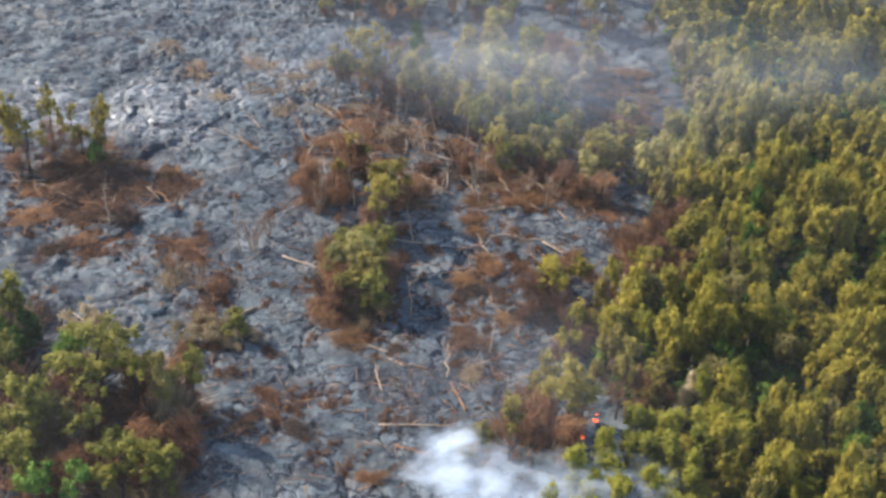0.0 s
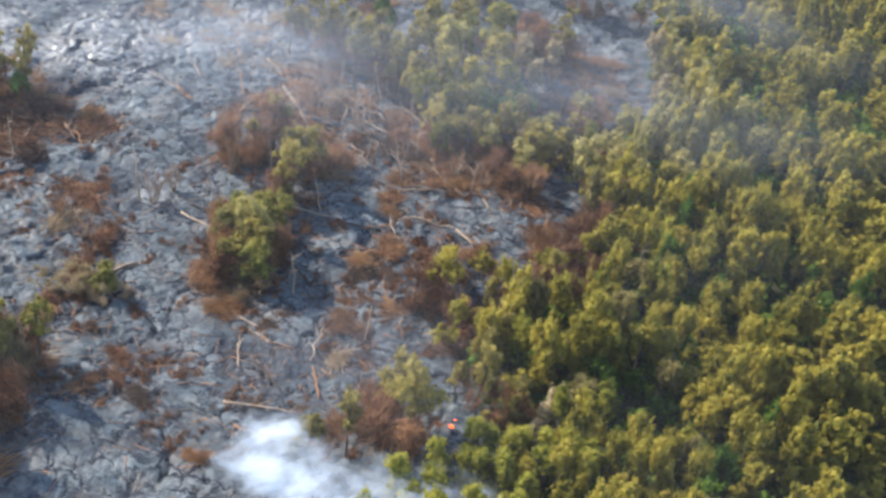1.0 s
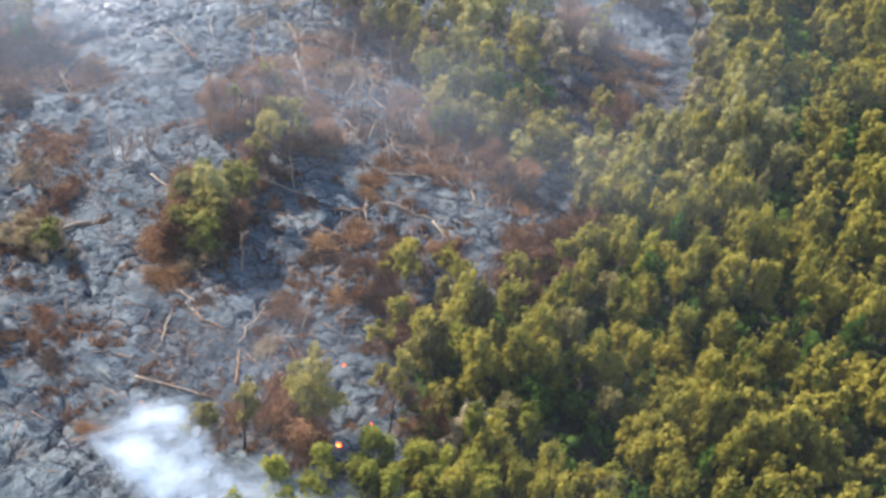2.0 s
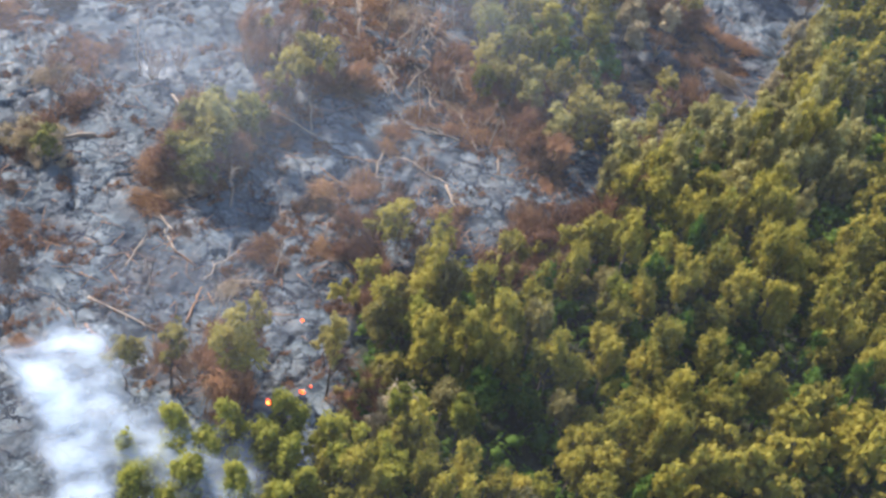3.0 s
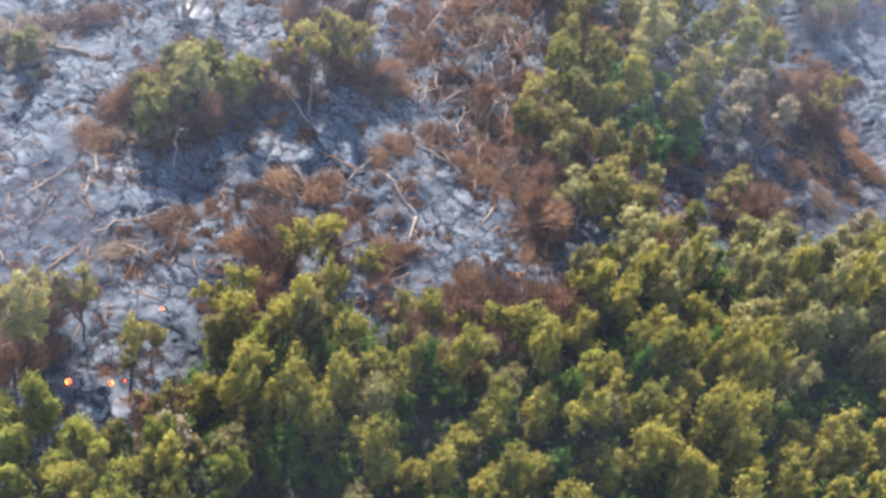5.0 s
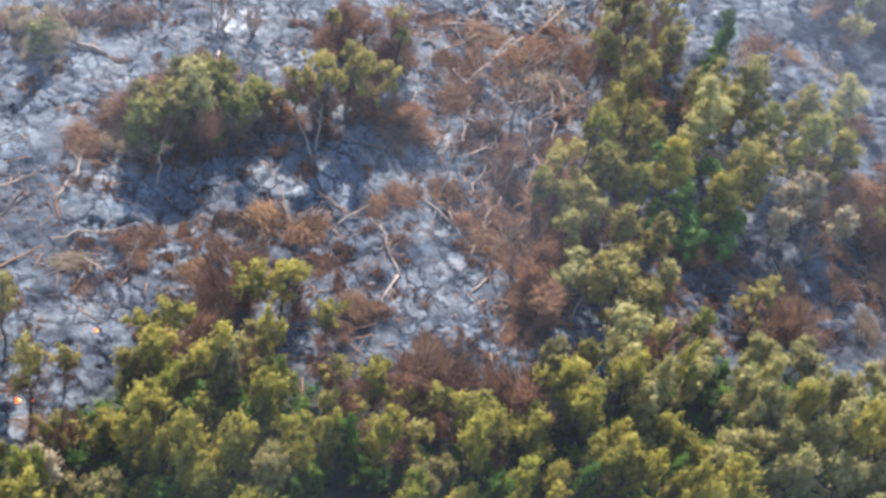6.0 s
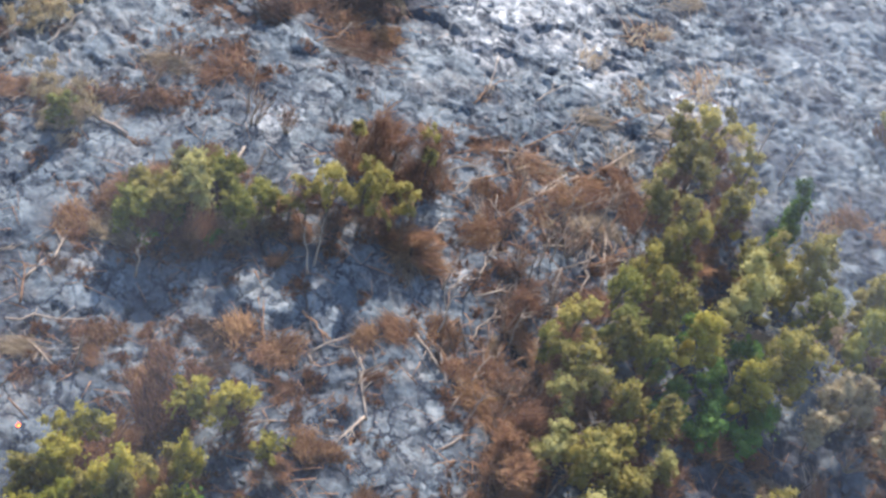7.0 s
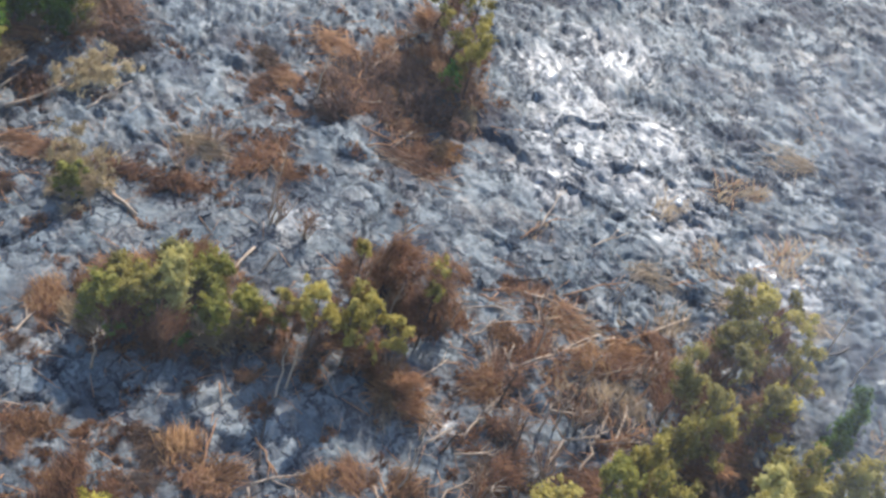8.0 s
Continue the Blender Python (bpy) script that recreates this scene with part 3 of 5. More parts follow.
SHRUBS_ORANGE = [(0.4, 158.3, 5.0), (-6.0, 178.8, 4.0), (-1.9, 167.6, 4.0), (9.6, 140.1, 4.0), (12.1, 143.4, 4.4), (9.3, 127.7, 3.6), (14.5, 131.1, 3.6), (-9.1, 183.2, 4.0), (-8.7, 169.5, 3.4), (11.3, 152.1, 3.4), (-35.6, 163.1, 4.0), (-44.6, 150.7, 5.0), (-43.3, 157.6, 5.0), (19.5, 161.9, 4.5), (11.0, 159.6, 3.6), (24.3, 145.5, 3.6), (22.2, 144.0, 3.6), (-2.5, 214.3, 5.0), (0.0, 216.3, 4.6), (13.7, 217.6, 5.4), (-9.4, 131.4, 4.6), (-8.4, 128.8, 4.2), (-5.2, 126.0, 4.0)]
SHRUBS_DARK = [(-46.0, 153.5, 6.0), (-43.5, 150.5, 5.4), (-41.0, 156.0, 6.0), (-49.0, 157.0, 6.0), (-41.5, 160.6, 6.0), (-45.5, 160.0, 6.4), (-42.0, 164.6, 5.6), (-46.5, 165.0, 6.0), (-38.6, 151.0, 4.6), (-51.0, 162.0, 6.0), (-47.5, 123.5, 6.0), (-51.0, 124.0, 6.0), (-45.0, 126.0, 4.6), (-35.0, 118.0, 4.4)]
# low mats of dry twigs on the northern flow
SHRUBS_MATS = [(-32.4, 190.0, 5.0), (-36.5, 199.0, 5.4), (-43.7, 207.8, 6.0), (-51.7, 213.4, 6.0), (-16.9, 195.7, 5.0), (-26.3, 204.2, 6.0), (-20.2, 199.5, 5.0), (-30.5, 210.7, 6.0), (-20.9, 186.5, 5.0), (-26.0, 174.0, 4.4), (-17.1, 204.9, 5.0), (-11.5, 176.2, 4.4), (-13.5, 182.5, 4.6), (-1.1, 209.7, 4.6), (4.0, 221.0, 5.4), (-4.8, 175.3, 4.4), (-3.2, 179.1, 4.4), (-9.5, 190.4, 5.0), (-14.0, 188.0, 4.6), (-24.0, 194.0, 5.0)]
ALL_SHRUBS = SHRUBS_SOUTHWEST + SHRUBS_BROWN[::2] + SHRUBS_THICKET + SHRUBS_NORTH + SHRUBS_POCKET + SHRUBS_WEDGE + SHRUBS_WEST + SHRUBS_SOUTH + SHRUBS_MIDDLE


def build_ground():
    xs = spread(-48, 42, 0.29, -98, 118, 0.55, 1.2)
    ys = spread(99, 200, 0.29, 60, 262, 0.8, 0.5)
    gx, gy = np.meshgrid(xs, ys)
    x, y = gx.ravel(), gy.ravel()
    z, wood, seam_shade, plate, crumb, south = terrain(x, y)
    burnt = charred_spots(x, y, ALL_SHRUBS) * (1 - 0.5 * wood)
    nx, ny = len(xs), len(ys)
    idx = np.arange(nx * ny).reshape(ny, nx)
    quads = np.stack([idx[:-1, :-1], idx[:-1, 1:], idx[1:, 1:], idx[1:, :-1]], -1).reshape(-1, 4)
    me = mesh_of("ground", np.stack([x, y, z], 1), quads=quads, material=LAVA, litter=wood, seam_shade=seam_shade, plate=plate, rubble_shade=crumb * (1 - 0.8 * blobs(x, y, SHEEN)), charred=burnt, slabby=south, sheen=blobs(x, y, SHEEN))
    me.shade_smooth()
    return tagged(new("ground", me), "cracked silver-grey pahoehoe lava flow beside dark forest floor", "ground", kind="structure")


ground = build_ground()


# ---- trees ----
def crown_points(rng, count, rx, rz, z0, low=-0.35):
    """Places of the tufts over a rounded crown."""
    d = rng.normal(size=(count * 4, 3))
    d /= np.linalg.norm(d, axis=1)[:, None]
    d = d[d[:, 2] > low][:count]
    return d * rng.uniform(0.55, 1.0, (len(d), 1)) * (rx, rx, rz) + (0, 0, z0)


def lobed_crown(rng, tall, radius, skirt=0.0):
    """A crown of several rounded lobes at unlike heights, each a cluster of tufts; skirt: foliage lower down."""
    pts, rad = [], []
    lobes = int(rng.integers(3, 6))
    for k in range(lobes):
        a = 2 * math.pi * (k + rng.random() * 0.7) / lobes
        off = radius * rng.uniform(0.15, 0.62)
        lr = radius * rng.uniform(0.36, 0.54)
        top = tall - lr * 1.1 - (0 if k == 0 else rng.random() ** 1.3 * tall * 0.38)
        c = np.array((math.cos(a) * off, math.sin(a) * off, top))
        p = crown_points(rng, 11, lr * 0.95, lr * 1.6, -lr * 0.3, -0.75) + c
        pts.append(p)
        rad.append(rng.uniform(0.30, 0.60, len(p)) * (radius / 2.3) ** 0.5)
    low = int(8 * skirt) + 3
    ang = rng.uniform(0, 6.28, low)
    reach = radius * rng.uniform(0.25, 0.8, low)
    pts.append(np.stack([np.cos(ang) * reach, np.sin(ang) * reach, tall * rng.uniform(0.42 - 0.34 * skirt, 0.62, low)], 1))
    rad.append(rng.uniform(0.5, 0.85, low))
    return np.concatenate(pts), np.concatenate(rad)


def trunk_mesh(rng, tall, radius, tips, material, girth=0.15):
    fork = (rng.normal(0, 0.15), rng.normal(0, 0.15), tall * 0.45)
    paths = [bent((0, 0, -0.6), fork, girth, girth * 0.75, rng, 3, 0.03)]
    for tip in tips:
        paths.append(bent(fork, tip, girth * 0.6, girth * 0.18, rng, 3, 0.07))
    v, t, q = tubes(paths, 6)
    return mesh_of("trunk", v, t, q, material)


def make_tree(name, rng, tall, radius, leaf_mat, bark, label, group, leaves=34, leaf=0.17, skirt=0.0, scorched=None):
    tree = tagged(new(name), label, "tree", group)
    pts, rad = lobed_crown(rng, tall, radius, skirt)
    rad = rad * (1 + 0.22 * skirt)
    v, t, q, tone = tufts(pts, rad, rng, leaves, leaf, 1.25, core=0.74, slim=0.55, ragged=1.8, soft=True)
    tips = pts[rng.permutation(len(pts))[:5]]
    part_mesh("trunk", trunk_mesh(rng, tall, radius, tips, bark), tree)
    part_mesh("crown", mesh_of("crown", v, t, q, leaf_mat, tone=tone), tree)
    if scorched:
        count = 26
        ang, f = rng.uniform(0, 6.28, count), rng.uniform(0.03, 0.46, count)
        reach = radius * rng.uniform(0.45, 1.25, count) * (1.1 - 0.8 * f)
        low = np.stack([np.cos(ang) * reach, np.sin(ang) * reach, f * tall], 1)
        v, q, tone = strands(low, (0.35, 0.35, 0.4), rng, 40 * count, rng.uniform(0, 6.28), 0.8, 0.06, 0.9)
        part_mesh("scorched_foliage", mesh_of("scorched_foliage", v, quads=q, material=scorched, tone=tone), tree, "scorched brown lower leaves and twigs")
    return tree


def make_slender_tree(name, rng, tall, radius, leaf_mat, bark, label, group, rust_below=0.0, bare=0.4):
    """A thin upright tree of the lava stand: a bare lower stem, small tufts up the top."""
    tree = tagged(new(name), label, "tree", group)
    limbs = int(8 + radius * 2)
    f0 = bare + (0.97 - bare) * np.sort(rng.random(limbs)) ** 0.8
    f0[-1] = 0.97
    ang = rng.uniform(0, 6.28, limbs)
    reach0 = radius * rng.uniform(0.25, 1.15, limbs) * np.where(f0 > 0.88, 0.35, 1.0)
    tip = np.stack([np.cos(ang) * reach0, np.sin(ang) * reach0, f0 * tall - 0.3], 1)
    pts = np.repeat(tip, 6, axis=0) + rng.normal(0, 1, (limbs * 6, 3)) * (0.26 * radius, 0.26 * radius, 0.045 * tall)
    pts[:, 2] = np.clip(pts[:, 2], 0.3, tall)
    f, reach = pts[:, 2] / tall, np.hypot(pts[:, 0], pts[:, 1])
    rad = rng.uniform(0.20, 0.50, len(pts)) * (0.75 + radius * 0.12)
    burnt = f < bare + rust_below * (1 - bare)
    paths = [bent((0, 0, -0.6), (rng.normal(0, 0.2), rng.normal(0, 0.2), tall * 0.95), 0.15 + 0.004 * tall, 0.04, rng, 5, 0.015)]
    for p in tip:
        paths.append(bent((0, 0, max(0.6, p[2] - 0.8 - reach.max() * 0.4)), p, 0.055, 0.02, rng, 3, 0.05))
    v, t, q = tubes(paths, 5)
    part_mesh("trunk", mesh_of("trunk", v, t, q, bark), tree)
    green = ~burnt
    if green.any():
        v, t, q, tone = tufts(pts[green], rad[green], rng, 44, 0.19, 1.5, core=0.5, slim=0.5, ragged=1.6, soft=True)
        part_mesh("crown", mesh_of("crown", v, t, q, leaf_mat, tone=tone), tree)
    if burnt.any():
        v, q, tone = strands(pts[burnt], (0.3, 0.3, 0.3), rng, 18 * int(burnt.sum()), rng.uniform(0, 6.28), 0.9, 0.04, 0.9)
        part_mesh("scorched_foliage", mesh_of("scorched_foliage", v, quads=q, material=LEAF_RUST, tone=tone), tree, "rust-brown scorched lower leaves")
    return tree


def put(proto, x, y, turn, size=1.0, tall=1.0):
    """Sets a copy of a thing on the ground."""
    ob = copy_thing(proto, pose(x, y, height(x, y), 0, 0, turn))
    ob.scale = (size, size, tall)
    return ob


def retire(protos):
    """Removes the patterns from which copies were made."""
    for p in protos:
        for o in (*p.children_recursive, p):
            bpy.data.objects.remove(o)


def forest_spots():
    """Places of the forest's trees: a shaken grid right of the forest's edge."""
    rng = np.random.default_rng(5)
    out = []
    for i in range(26):
        for j in range(58):
            x = 22 + i * 3.15 + rng.uniform(-1.5, 1.5)
            y = 80 + j * 3.15 + rng.uniform(-1.5, 1.5)
            depth = x - float(np.interp(y, EDGE_Y, EDGE_X))
            gap = float(fbm(np.array([x / 9]), np.array([y / 9]), 77, 2)[0])
            if depth < 0.4 or gap < -0.34:
                continue
            tall = rng.uniform(4.8, 11.8) * (0.8 if depth < 4 else 1.0) * (1 + 0.22 * gap)
            out.append((x, y, depth, tall, rng.uniform(0, 360), rng.random()))
    return out


def build_forest():
    rng = np.random.default_rng(12)
    group = "forest along the lava flow"
    kinds = []
    for k in range(7):
        kinds.append(make_tree("forest_tree", rng, 8.0, 2.1 + 0.14 * k, LEAF_FOREST, BARK, "yellow-green broadleaf tree with a lobed crown in the forest", group))
    dry = [make_tree("dry_tree", rng, 7.5, 1.9, LEAF_DRY, BARK, "dry tan-leaved tree among the green forest trees", group, leaves=46) for _ in range(2)]
    deep = [make_tree("dark_green_tree", rng, 7.0, 2.3, LEAF_UNDER, BARK, "dark green broadleaf tree with its neighbours' shade put into its leaf colour", group) for _ in range(2)]
    singed = [make_tree("singed_tree", rng, 7.0, 1.9, LEAF_STAND, BARK, "singed olive-brown tree at the burnt forest edge", group, leaves=36) for _ in range(2)]
    singed += [make_slender_tree("singed_tree", rng, 7.0, 2.0, LEAF_STAND, CHAR, "singed tree with rust-brown lower leaves at the forest edge", group, 0.6, 0.08) for _ in range(2)]
    pale = [make_tree("pale_tree", rng, 8.0, 2.0, LEAF_PALE, BARK, "pale straw-green tree with smoke haze put into its leaf colour", group, skirt=0.6) for _ in range(3)]
    lime = [make_tree("lime_green_tree", rng, 7.5, 2.1, LEAF_LIME, BARK, "bright lime-green tree in the forest", group) for _ in range(2)]
    spots = forest_spots()
    near = sorted(spots, key=lambda s: abs(s[1] - 140) * 0.5 + s[2])[:296]
    chosen = {id(s) for s in near}
    light = []
    for k in range(4):
        pts, rad = lobed_crown(rng, 8.0, 2.35)
        v, t, q, tone = tufts(pts, rad, rng, 14, 0.36, core=0.85, slim=0.6, soft=True)
        light.append(mesh_of("crown", v, t, q, LEAF_FOREST, tone=tone))
    V, T, Q, tones, n = [], [], [], [], 0
    for s in spots:
        x, y, depth, tall, turn, luck = s
        if luck < 0.05:
            proto = dry[int(luck * 1000) % 2]
        elif y > 163 and depth < 22 and luck > 0.34:
            proto = pale[int(luck * 1000) % 3]
        elif luck > 0.90:
            proto = lime[int(luck * 1000) % 2]
        elif luck < 0.13 and depth > 7:
            proto = deep[int(luck * 1000) % 2]
        elif depth < 4.5 and luck < 0.62:
            proto = singed[int(luck * 1000) % 4]
        else:
            proto = kinds[int(luck * 9973) % 7]
        size = 0.66 + 0.34 * ((luck * 37) % 1)
        if id(s) in chosen:
            put(proto, x, y, turn, size, tall / 8.0)
            continue
        me = light[int(luck * 9973) % 4]
        co = np.empty(len(me.vertices) * 3, dtype=np.float32)
        me.vertices.foreach_get("co", co)
        tone = np.empty(len(me.vertices), dtype=np.float32)
        me.attributes["tone"].data.foreach_get("value", tone)
        loops = np.empty(len(me.loops), dtype=np.int32)
        me.loops.foreach_get("vertex_index", loops)
        nq = sum(1 for p in me.polygons if p.loop_total == 4)
        nt = len(me.polygons) - nq
        a = radians(turn)
        c = co.reshape(-1, 3) * (size, size, tall / 8.0)
        rot = np.stack([c[:, 0] * math.cos(a) - c[:, 1] * math.sin(a) + x, c[:, 0] * math.sin(a) + c[:, 1] * math.cos(a) + y, c[:, 2]], 1)
        V.append(rot)
        T.append(loops[:nt * 3].reshape(-1, 3) + n)
        Q.append(loops[nt * 3:].reshape(-1, 4) + n)
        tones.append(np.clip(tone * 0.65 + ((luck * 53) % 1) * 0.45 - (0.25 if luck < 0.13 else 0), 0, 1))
        n += len(rot)
        stem_v, stem_t, stem_q = tubes([[((x, y, -0.5), 0.16), ((x, y, tall * 0.75), 0.06)]], 5)
        V.append(stem_v)
        T.append(stem_t + n)
        Q.append(stem_q + n)
        tones.append(np.zeros(len(stem_v)))
        n += len(stem_v)
    me = mesh_of("forest_canopy", np.concatenate(V), np.concatenate(T), np.concatenate(Q), LEAF_FOREST, tone=np.concatenate(tones))
    tagged(new("forest_canopy", me), "dense yellow-green forest of broadleaf trees", "forest", kind="stuff")
    retire(kinds + dry + deep + singed + lime + pale)
    for m in light:
        bpy.data.meshes.remove(m)

    # the forest goes on beyond: small simple crowns
    rng = np.random.default_rng(57)
    at = np.column_stack([rng.uniform(36, 160, 2500), rng.uniform(-20, 310, 2500)])
    depth = at[:, 0] - np.interp(at[:, 1], EDGE_Y, EDGE_X)
    inner = (at[:, 0] < 102) & (at[:, 1] > 82) & (at[:, 1] < 262)
    ragged = np.maximum(np.abs(at[:, 0] - 60) - 88, np.abs(at[:, 1] - 145) - 150) + 14 * fbm(at[:, 0] / 16, at[:, 1] / 16, 66, 3)
    at = at[(depth > 1) & ~inner & (ragged < 0)]
    each = 5
    centres = np.repeat(np.column_stack([at, rng.uniform(4.5, 7.5, len(at))]), each, axis=0)
    centres += rng.normal(0, 1.0, centres.shape)
    own = np.repeat(rng.random(len(at)), each)
    v, t, q, tone = tufts(centres, rng.uniform(1.0, 1.7, len(centres)), rng, 10, 0.6, tones=own, soft=True)
    me = mesh_of("outer_forest", v, t, q, LEAF_FOREST, tone=tone)
    tagged(new("outer_forest", me), "yellow-green forest reaching away from the lava flow", "forest", kind="stuff")

    # low growth that fills the forest floor
    rng = np.random.default_rng(31)
    pts = []
    while len(pts) < 3000:
        x, y = rng.uniform(25, 100), rng.uniform(84, 255)
        if x - np.interp(y, EDGE_Y, EDGE_X) > rng.uniform(-0.8, 2.0):
            pts.append((x, y, rng.uniform(0.3, 2.8)))
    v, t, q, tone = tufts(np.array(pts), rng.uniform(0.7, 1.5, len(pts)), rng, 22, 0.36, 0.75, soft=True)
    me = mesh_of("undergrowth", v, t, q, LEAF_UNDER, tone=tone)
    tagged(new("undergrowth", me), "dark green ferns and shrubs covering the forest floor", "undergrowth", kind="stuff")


build_forest()


# single trees and small stands on the flow: x, y, height, crown width
CLUMP = [(-2.8, 130.6, 7.4, 3.8), (-3.4, 134.0, 8.6, 4.0), (-4.8, 137.0, 9.4, 4.4), (-2.9, 141.2, 8.8, 3.6), (-6.6, 139.8, 7.4, 3.6), (-6.6, 132.4, 6.8, 3.6), (-8.2, 136.4, 7.6, 3.8), (-8.6, 140.6, 7.2, 3.4), (-4.8, 144.0, 6.2, 3.0)]
CLUMP_THIN = [(-4.2, 146.6, 7.0, 2.8), (-2.6, 150.0, 9.6, 3.2), (-1.9, 153.4, 9.4, 4.0), (-2.4, 157.0, 7.0, 2.8), (-3.0, 155.0, 8.0, 3.0)]
CLUMP_BURNT = [(-9.0, 153.6, 9.4, 2.4), (-8.0, 162.0, 10.0, 3.2), (-6.0, 160.6, 8.6, 2.8), (-4.4, 148.4, 6.4, 2.6)]
STAND = [(13.4, 181.4, 11.0, 5.0), (15.4, 176.5, 8.0, 5.0), (0.0, 194.6, 8.6, 4.6), (9.8, 200.1, 11.0, 6.0), (13.4, 189.9, 11.5, 6.2), (21.0, 191.0, 11.0, 6.4), (19.4, 201.5, 10.0, 5.6), (17.8, 183.6, 9.4, 5.0), (29.4, 168.8, 8.4, 6.2), (27.2, 165.8, 6.4, 4.4), (17.2, 171.0, 6.0, 4.2), (15.6, 198.0, 9.0, 5.2), (22.8, 187.2, 8.6, 5.0), (33.4, 170.8, 7.4, 4.4), (36.6, 166.0, 8.6, 5.4), (10.4, 195.6, 9.0, 5.0), (37.1, 175.4, 6.4, 3.6), (21.2, 205.5, 9.0, 5.0), (13.6, 206.0, 9.0, 5.0), (14.5, 211.0, 9.0, 5.4), (7.8, 194.6, 9.0, 4.6)]
STAND_THIN = [(-8.4, 194.0, 12.4, 3.8), (-4.6, 198.0, 10.0, 3.2), (4.2, 187.2, 9.4, 3.4), (13.9, 172.0, 8.4, 3.0), (19.2, 169.8, 8.6, 3.2), (31.6, 206.5, 9.8, 3.4), (35.4, 184.4, 6.6, 2.8)]
STAND_COLUMNS = [(17.0, 175.0, 8.0, 2.6), (21.0, 171.5, 7.4, 2.4), (24.0, 173.4, 8.0, 2.6), (11.5, 177.0, 9.0, 2.6), (26.0, 176.0, 8.0, 2.6), (22.5, 167.5, 7.0, 2.4), (8.6, 180.6, 9.0, 2.6), (19.0, 178.0, 8.6, 2.4), (28.0, 172.0, 7.4, 2.4), (30.6, 175.0, 7.0, 2.4), (6.4, 184.0, 9.4, 2.6), (15.0, 168.6, 6.6, 2.2)]
STAND_SINGED = [(-0.5, 184.8, 11.0, 3.0), (-2.6, 190.0, 11.0, 2.8), (3.0, 186.6, 10.4, 2.8), (-6.2, 191.0, 10.6, 2.8), (-10.6, 197.0, 10.4, 2.8), (1.4, 193.0, 10.0, 2.8), (-12.6, 192.6, 9.4, 2.6)]
STAND_TAN = [(25.0, 195.6, 8.4, 4.4), (27.5, 193.2, 6.4, 4.0), (25.4, 199.2, 8.0, 4.4), (20.0, 172.5, 5.4, 3.2), (30.0, 199.5, 6.5, 3.8), (47.5, 193.0, 8.0, 4.0), (47.0, 206.0, 8.6, 4.0), (34.6, 111.4, 8.6, 4.0), (33.0, 110.2, 7.4, 3.4)]
SPLIT = [(19.6, 134.4, 7.0, 3.6), (20.6, 137.4, 6.2, 3.2), (22.2, 125.4, 7.4, 3.8), (24.6, 140.4, 4.4, 2.6), (33.5, 141.5, 6.0, 3.0), (37.0, 145.5, 6.0, 3.4), (39.5, 157.5, 8.8, 4.2)]
BURNING = [(19.6, 105.9, 12.6, 5.4), (26.4, 112.6, 11.6, 3.2), (18.0, 112.4, 9.2, 2.6), (10.0, 102.3, 7.2, 3.4), (13.6, 104.6, 8.4, 3.6), (16.6, 110.0, 7.6, 3.4), (24.0, 116.0, 6.0, 2.2)]
SAPLINGS = [(27.3, 101.0, 8.4, 3.4), (28.1, 103.8, 8.4, 3.2), (27.7, 95.2, 7.8, 3.8), (21.5, 95.1, 7.6, 3.0), (23.3, 91.8, 9.0, 3.1), (30.0, 96.9, 6.4, 3.1), (31.2, 105.4, 8.2, 3.2), (20.0, 91.0, 7.6, 3.4), (29.6, 100.0, 8.2, 3.4), (17.0, 93.5, 7.4, 3.0), (30.4, 91.0, 8.0, 3.6), (26.0, 88.0, 8.0, 3.6)]
SAPLINGS_DENSE = [(20.2, 94.0, 7.6, 3.0), (19.9, 96.8, 9.0, 3.9), (23.8, 93.6, 8.4, 3.7), (23.2, 96.9, 7.8, 3.6), (23.3, 100.5, 9.2, 3.4), (27.5, 95.4, 8.6, 3.3), (26.3, 101.1, 8.0, 3.1), (26.6, 103.7, 9.4, 3.0), (29.2, 100.8, 8.8, 3.9), (32.5, 99.0, 8.2, 3.7), (30.6, 105.0, 7.6, 3.6), (33.7, 102.1, 9.0, 3.4), (34.4, 105.3, 8.4, 3.3), (29.7, 93.1, 7.8, 3.1), (20.9, 89.3, 9.2, 3.0), (38.4, 103.1, 8.6, 3.9), (32.0, 95.7, 8.0, 3.7)]
WEST_TREES = [(-58.2, 163.2, 12.6, 4.2), (-52.6, 165.6, 12.8, 3.6), (-50.1, 166.7, 9.6, 2.6), (-45.3, 165.5, 11.6, 3.2), (-55.3, 161.8, 8.4, 4.6), (-47.6, 163.5, 7.2, 4.2)]
SOUTH_TREES = [(-45.4, 120.0, 11.0, 5.4), (-32.7, 110.9, 12.0, 7.4), (-24.6, 108.2, 10.6, 4.2), (-42.8, 109.2, 10.0, 5.4), (-38.2, 102.0, 10.6, 6.4), (-28.5, 108.8, 9.4, 4.8), (-36.6, 112.6, 9.4, 5.4), (-26.9, 95.1, 8.6, 5.6), (-23.0, 96.2, 7.8, 4.2), (-37.5, 95.2, 8.6, 5.0), (-34.9, 103.2, 8.6, 5.0), (-30.4, 99.9, 9.0, 4.8), (-19.4, 124.8, 4.4, 3.8), (-22.4, 111.7, 8.0, 3.2), (-46.0, 114.5, 9.0, 5.0), (-48.0, 104.0, 9.0, 5.6)]
SOUTH_DEEP = [(-44.0, 113.6, 7.0, 4.8), (-47.4, 117.0, 8.0, 5.0), (-43.4, 118.6, 6.0, 4.4), (-49.5, 112.6, 8.0, 5.0)]
